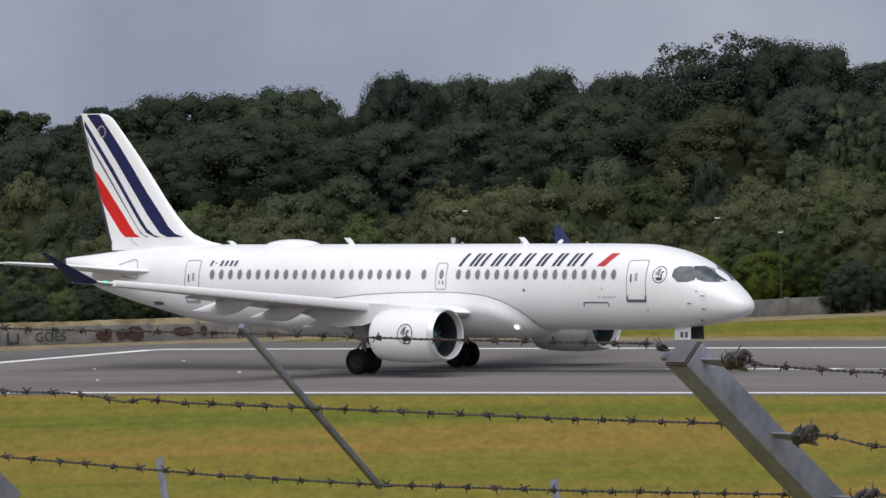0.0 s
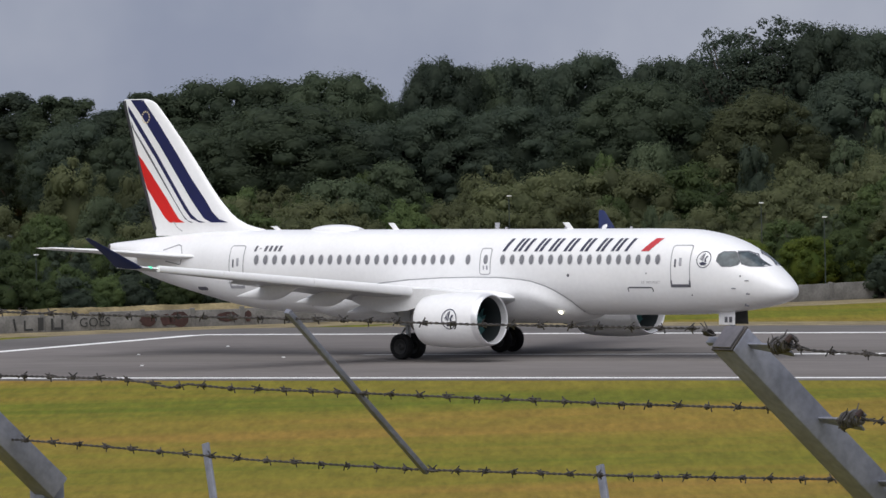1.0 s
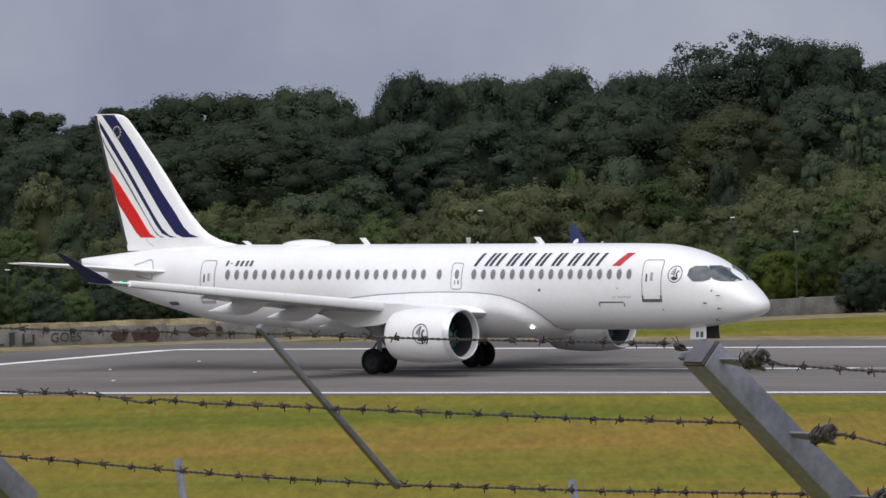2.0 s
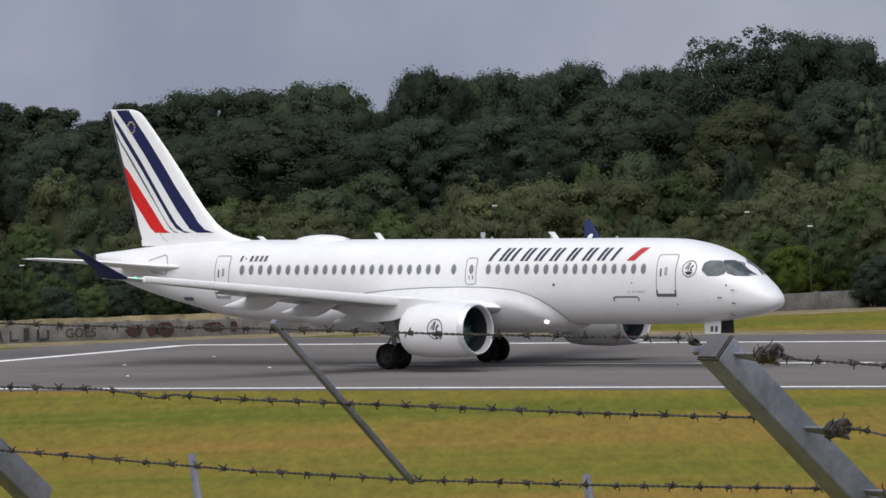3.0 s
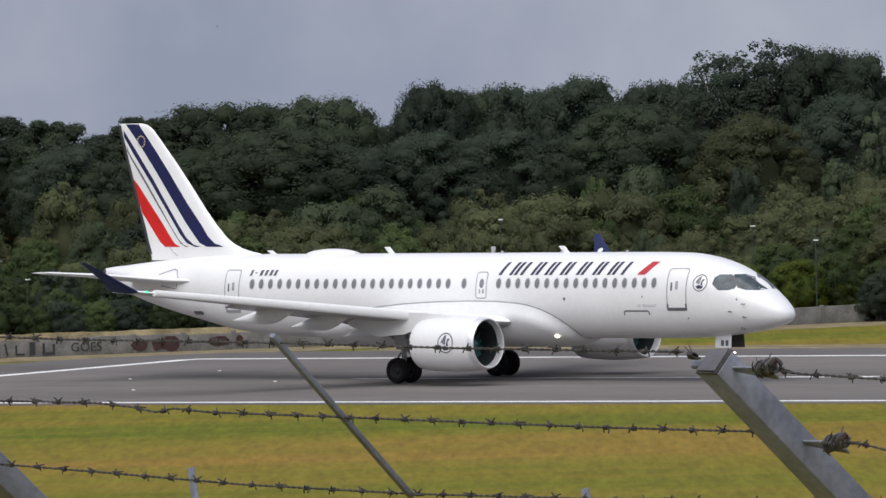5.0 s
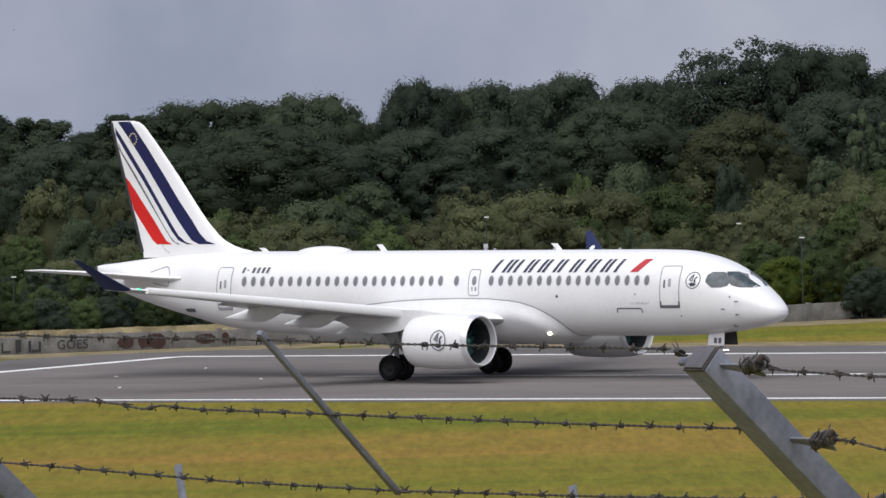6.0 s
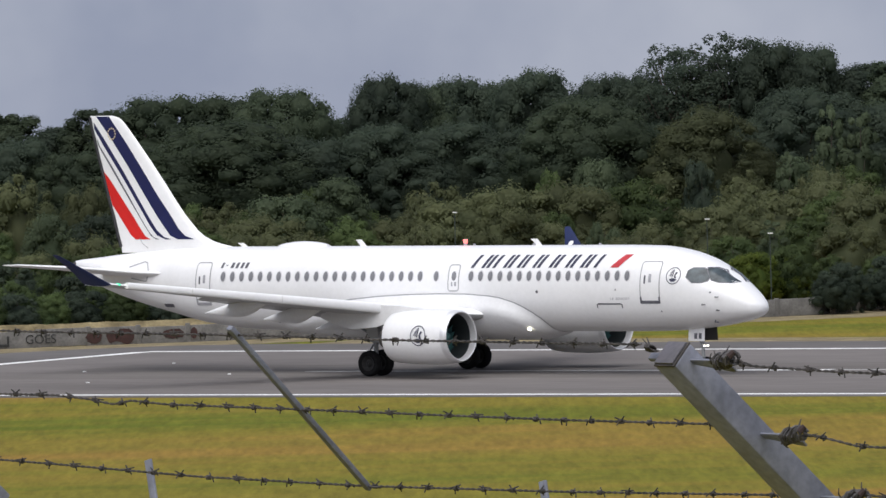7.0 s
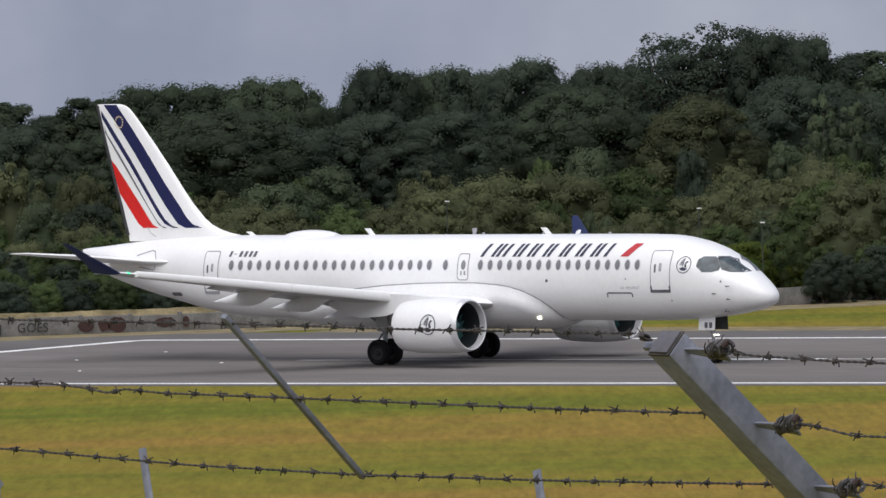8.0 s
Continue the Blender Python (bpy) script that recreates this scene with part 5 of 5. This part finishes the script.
def sized(ob, x, y, s, turn, sz=None):
    ob.matrix_basis = Matrix.Translation((x, y, 0)) @ Matrix.Rotation(turn, 4, "Z")
    ob.scale = (s, s, sz or s)
    return ob


def plant(templates, spots):
    used = set()
    for kind, x, y, s, turn, sz in spots:
        t = templates[kind]
        if kind in used:
            ob = copy_thing(t, Matrix.Identity(4))
        else:
            ob, used = t, used | {kind}
        sized(ob, x, y, s, turn, sz)
    for k, t in templates.items():
        if k not in used:
            for c in list(t.children):
                bpy.data.objects.remove(c)
            bpy.data.objects.remove(t)


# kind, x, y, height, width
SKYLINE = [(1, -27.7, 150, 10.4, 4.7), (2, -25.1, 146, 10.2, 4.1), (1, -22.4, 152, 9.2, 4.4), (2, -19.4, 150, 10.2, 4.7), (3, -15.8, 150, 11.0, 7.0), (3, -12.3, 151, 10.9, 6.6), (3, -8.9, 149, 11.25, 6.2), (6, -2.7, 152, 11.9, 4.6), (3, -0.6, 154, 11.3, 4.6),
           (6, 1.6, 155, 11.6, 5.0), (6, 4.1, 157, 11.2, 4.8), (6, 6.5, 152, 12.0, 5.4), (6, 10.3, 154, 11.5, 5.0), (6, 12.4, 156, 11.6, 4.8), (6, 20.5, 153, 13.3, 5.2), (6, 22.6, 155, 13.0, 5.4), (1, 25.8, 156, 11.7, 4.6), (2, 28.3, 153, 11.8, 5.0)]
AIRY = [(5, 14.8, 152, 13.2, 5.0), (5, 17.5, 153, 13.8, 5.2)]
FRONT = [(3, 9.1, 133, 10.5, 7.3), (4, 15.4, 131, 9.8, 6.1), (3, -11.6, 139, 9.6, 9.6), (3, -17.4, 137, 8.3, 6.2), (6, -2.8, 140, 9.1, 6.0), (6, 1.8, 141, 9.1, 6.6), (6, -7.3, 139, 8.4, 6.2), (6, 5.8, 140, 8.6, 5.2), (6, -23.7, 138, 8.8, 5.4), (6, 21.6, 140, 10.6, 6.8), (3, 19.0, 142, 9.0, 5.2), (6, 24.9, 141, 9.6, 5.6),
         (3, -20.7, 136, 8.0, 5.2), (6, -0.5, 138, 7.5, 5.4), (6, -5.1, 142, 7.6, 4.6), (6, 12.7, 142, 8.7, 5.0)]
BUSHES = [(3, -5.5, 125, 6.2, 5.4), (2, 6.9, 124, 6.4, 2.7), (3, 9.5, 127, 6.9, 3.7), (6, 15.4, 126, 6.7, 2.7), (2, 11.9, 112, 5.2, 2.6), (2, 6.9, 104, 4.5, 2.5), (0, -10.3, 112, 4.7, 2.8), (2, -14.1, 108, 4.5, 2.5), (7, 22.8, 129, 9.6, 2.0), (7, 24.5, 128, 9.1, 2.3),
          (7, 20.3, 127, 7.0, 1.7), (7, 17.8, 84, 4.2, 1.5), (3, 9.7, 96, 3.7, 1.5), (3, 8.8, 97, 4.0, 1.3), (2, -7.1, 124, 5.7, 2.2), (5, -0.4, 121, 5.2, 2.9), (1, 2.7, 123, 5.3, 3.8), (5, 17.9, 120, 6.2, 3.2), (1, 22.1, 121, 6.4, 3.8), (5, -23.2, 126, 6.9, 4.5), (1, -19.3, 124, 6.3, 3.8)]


def build_woods():
    tall, wide = {}, {}
    # kind: leaves, crown width, foot of the crown, clumps, leaf count, leaf size, label
    for k, mat, w, low, lob, leaves, size, label in ((0, "leaf_oak", 5.4, 2.0, 95, 30000, 0.070, "tall oak with dark green crown"), (1, "leaf_dark", 4.6, 1.8, 80, 28000, 0.070, "tall oak with very dark crown"), (2, "leaf_oak", 4.4, 2.0, 75, 28000, 0.070, "slender dark green oak tree"),
                                                      (3, "leaf_oak", 8.4, 1.5, 120, 34000, 0.078, "broad round-crowned dark green oak"), (4, "leaf_brown", 7.6, 1.2, 110, 34000, 0.074, "olive-brown tree with a round crown"), (6, "leaf_dark", 8.0, 1.2, 115, 34000, 0.078, "broad very dark green oak"),
                                                      (5, "leaf_dark", 4.6, 2.4, 190, 19000, 0.070, "open-crowned oak with sky between its boughs"), (8, "leaf_dark", 6.0, 1.0, 60, 9000, 0.15, "dark tree deep in the wood")):
        tall[k] = build_tree("oak_tree", label, "tree", "tall trees behind the scrub", 12.0, w, low, 20 + k, lob, leaves, size, mat, 1, k == 5)
        wide[k] = w
    q = random.Random(7)
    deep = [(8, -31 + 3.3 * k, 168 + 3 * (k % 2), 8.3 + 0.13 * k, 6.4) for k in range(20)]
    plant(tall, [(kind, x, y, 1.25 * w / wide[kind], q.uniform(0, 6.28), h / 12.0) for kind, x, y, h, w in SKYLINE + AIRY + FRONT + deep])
    shrubs, wide = {}, {}
    kinds = (("leaf_shrub", 4.0, "dense green shrub behind the low wall"), ("leaf_olive", 4.4, "olive-brown scrub bush behind the low wall"), ("leaf_shrub", 3.4, "upright green bush behind the low wall"), ("leaf_grey", 3.6, "grey-green willow bush behind the low wall"), ("leaf_lime", 4.0, "yellow-green broom bush behind the low wall"), ("leaf_olive", 3.6, "rough olive scrub bush behind the low wall"), ("leaf_dark", 3.6, "dark green thicket bush behind the low wall"), ("leaf_grey", 1.5, "narrow upright grey-green sapling"))
    for k, (mat, w, lab) in enumerate(kinds):
        shrubs[k] = build_tree("bush", lab, "bush", "bushes behind the wall", 4.0, w, -0.5, 60 + k, 42, 7600, 0.058, mat, 3)
        wide[k] = w
    spots, q = [], random.Random(33)
    for row, (y, h) in enumerate(((60, 3.1), (60.5, 2.7), (72, 3.4), (85, 3.7), (99, 4.4), (113, 5.1), (126, 5.3), (138, 5.0))):
        half = (y - EYE.y) * 0.0465 + 4
        x = -half + q.uniform(0, 1)
        while x < half:
            r = q.random()
            u = x / half
            if row <= 2 and 0.36 < u < 0.72:
                kind = 4 if r < 0.75 else 2
            elif row <= 2:
                kind = (0, 2, 6, 0, 2)[int(r * 5)]
            else:
                kind = (1, 5, 1, 0, 5, 5, 0, 1, 6, 1, 2, 3)[int(r * 12)]
            yy = y + q.uniform(-4, 4)
            if row <= 1:
                yy = max(yy - 6, lerp_table(WALL, x)[0] + 4.5 + q.uniform(0, 3))
            s = h / 4.0 * q.uniform(0.72, 1.18) * (1 + (0.20 * u if row > 3 else 0))
            if row <= 1 and x > 18.5:
                kind, yy = 6, 58.2 + (x - 18.5) * 1.25 + q.uniform(0, 1)
            spots.append((kind, x, yy, s * q.uniform(0.85, 1.15), q.uniform(0, 6.28), s))
            x += q.uniform(1.9, 3.0) * (1 + 0.06 * row)
    x = -34.0
    while x < -1.0:
        s = q.uniform(0.55, 0.8)
        spots.append(((0, 2, 0, 6)[int(q.random() * 4)], x, lerp_table(WALL, x)[0] + q.uniform(3.6, 5.5), s * 1.15, q.uniform(0, 6.28), s))
        x += q.uniform(1.2, 2.0)
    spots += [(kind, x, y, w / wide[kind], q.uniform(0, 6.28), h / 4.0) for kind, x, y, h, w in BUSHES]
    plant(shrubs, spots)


def build_poles():
    for x, h, y in ((14.01, 4.6, 72), (16.79, 4.1, 60), (1.18, 5.0, 84), (-22.11, 3.4, 52)):
        lamp = thing("lamp_post", "slim grey-green lamp post with a white head", "lamp post", "lamp posts behind the wall", at=Matrix.Translation((x, y, 0)))
        bm = bmesh.new()
        tube(bm, [(0, 0, -0.2), (0, 0, h)], 0.032, 8, 0.024)
        part("pole", bm, M["pole"], lamp)
        bm = bmesh.new()
        box(bm, (0.26, 0.12, 0.06), Matrix.Translation((0.02, 0, h + 0.03)), 0.02)
        part("head", bm, M["lampwhite"], lamp, "white lamp head")


build_woods()
build_poles()


def build_bird():
    bird = thing("bird", "small dark bird gliding across the grey sky", "bird")
    bm = bmesh.new()
    lathe(bm, [(0.16, 0.005), (0.12, 0.03), (0.04, 0.045), (-0.08, 0.035), (-0.16, 0.02), (-0.24, 0.03), (-0.25, 0.005)], Matrix.Diagonal((1, 1, 0.8, 1)), 10, True)
    part("body", bm, M["bird"], bird)
    for side in (-1, 1):
        bm = bmesh.new()
        rings(bm, [[Vector((x0 - u * c, side * y, z + t * 0.012)) for u, t in ((0, 0), (0.4, 1), (1, 0), (0.4, -1))] for y, x0, c, z in ((0.02, 0.08, 0.13, 0.0), (0.18, 0.10, 0.11, 0.06), (0.36, 0.03, 0.05, 0.05))])
        part("wing", bm, M["bird"], bird)
    return bird


BIRD = build_bird()
BIRD.scale = (0.6, 0.6, 0.6)



# ---------------------------------------------------------------- what moves
def motions():
    # the airliner stands, then starts to roll and turns onto the runway's heading
    roll = [(0.0, 0.0, 0.0), (3.5, 0.0, 0.0), (4.0, 0.055, 0.0), (4.2, 0.09, 0.005), (4.75, 0.20, 0.015), (5.3, 0.325, 0.03), (5.5, 0.377, 0.037), (6.0, 0.616, 0.073), (6.5, 0.905, 0.11), (7.0, 1.235, 0.17), (7.5, 1.675, 0.235), (8.0, 2.18, 0.33)]
    h = radians(-39.254)
    at = Vector((-1.4037, 0, 0))
    rows = []
    for t, d, turn in roll:
        p = at + Vector((math.cos(h), math.sin(h), 0)) * d
        rows.append((t, pose(p.x, p.y, 0.026, 0, 0, -39.254 + turn)))
    walk(airliner, rows)
    for w, place, r in WHEELS:
        walk(w, [(t, pose(*place, 0, math.degrees(d / r), 0)) for t, d, turn in roll])

    # the beacon's lamp sweeps round once and faces the bank at the seventh second
    sweep = ((0.0, 120), (6.5, 130), (6.65, 170), (6.8, 240), (7.0, 310), (7.2, 380), (7.35, 450), (7.5, 490), (8.0, 495))
    walk(BEACON, [(t, pose(2.4, 0, 5.68, 0, 0, a)) for t, a in sweep])
    # the bird glides over the runway
    y, rows = 600.0, []
    for t, u, v in ((0.0, 1870, -420), (3.5, 802.0, -6.0), (4.2, 588.0, 16.0), (5.3, 233.0, 34.0), (5.5, 165.0, 36.0), (8.0, -640.0, 52.0)):
        x, z = (u - 784) / FOCAL * (y - EYE.y), EYE.z + (-TILT - (v - 441 + (u - 784) * ROLL) / FOCAL) * (y - EYE.y)
        rows.append((t, pose(x, y, z, 12, 0, 180)))
    walk(BIRD, rows)


motions()
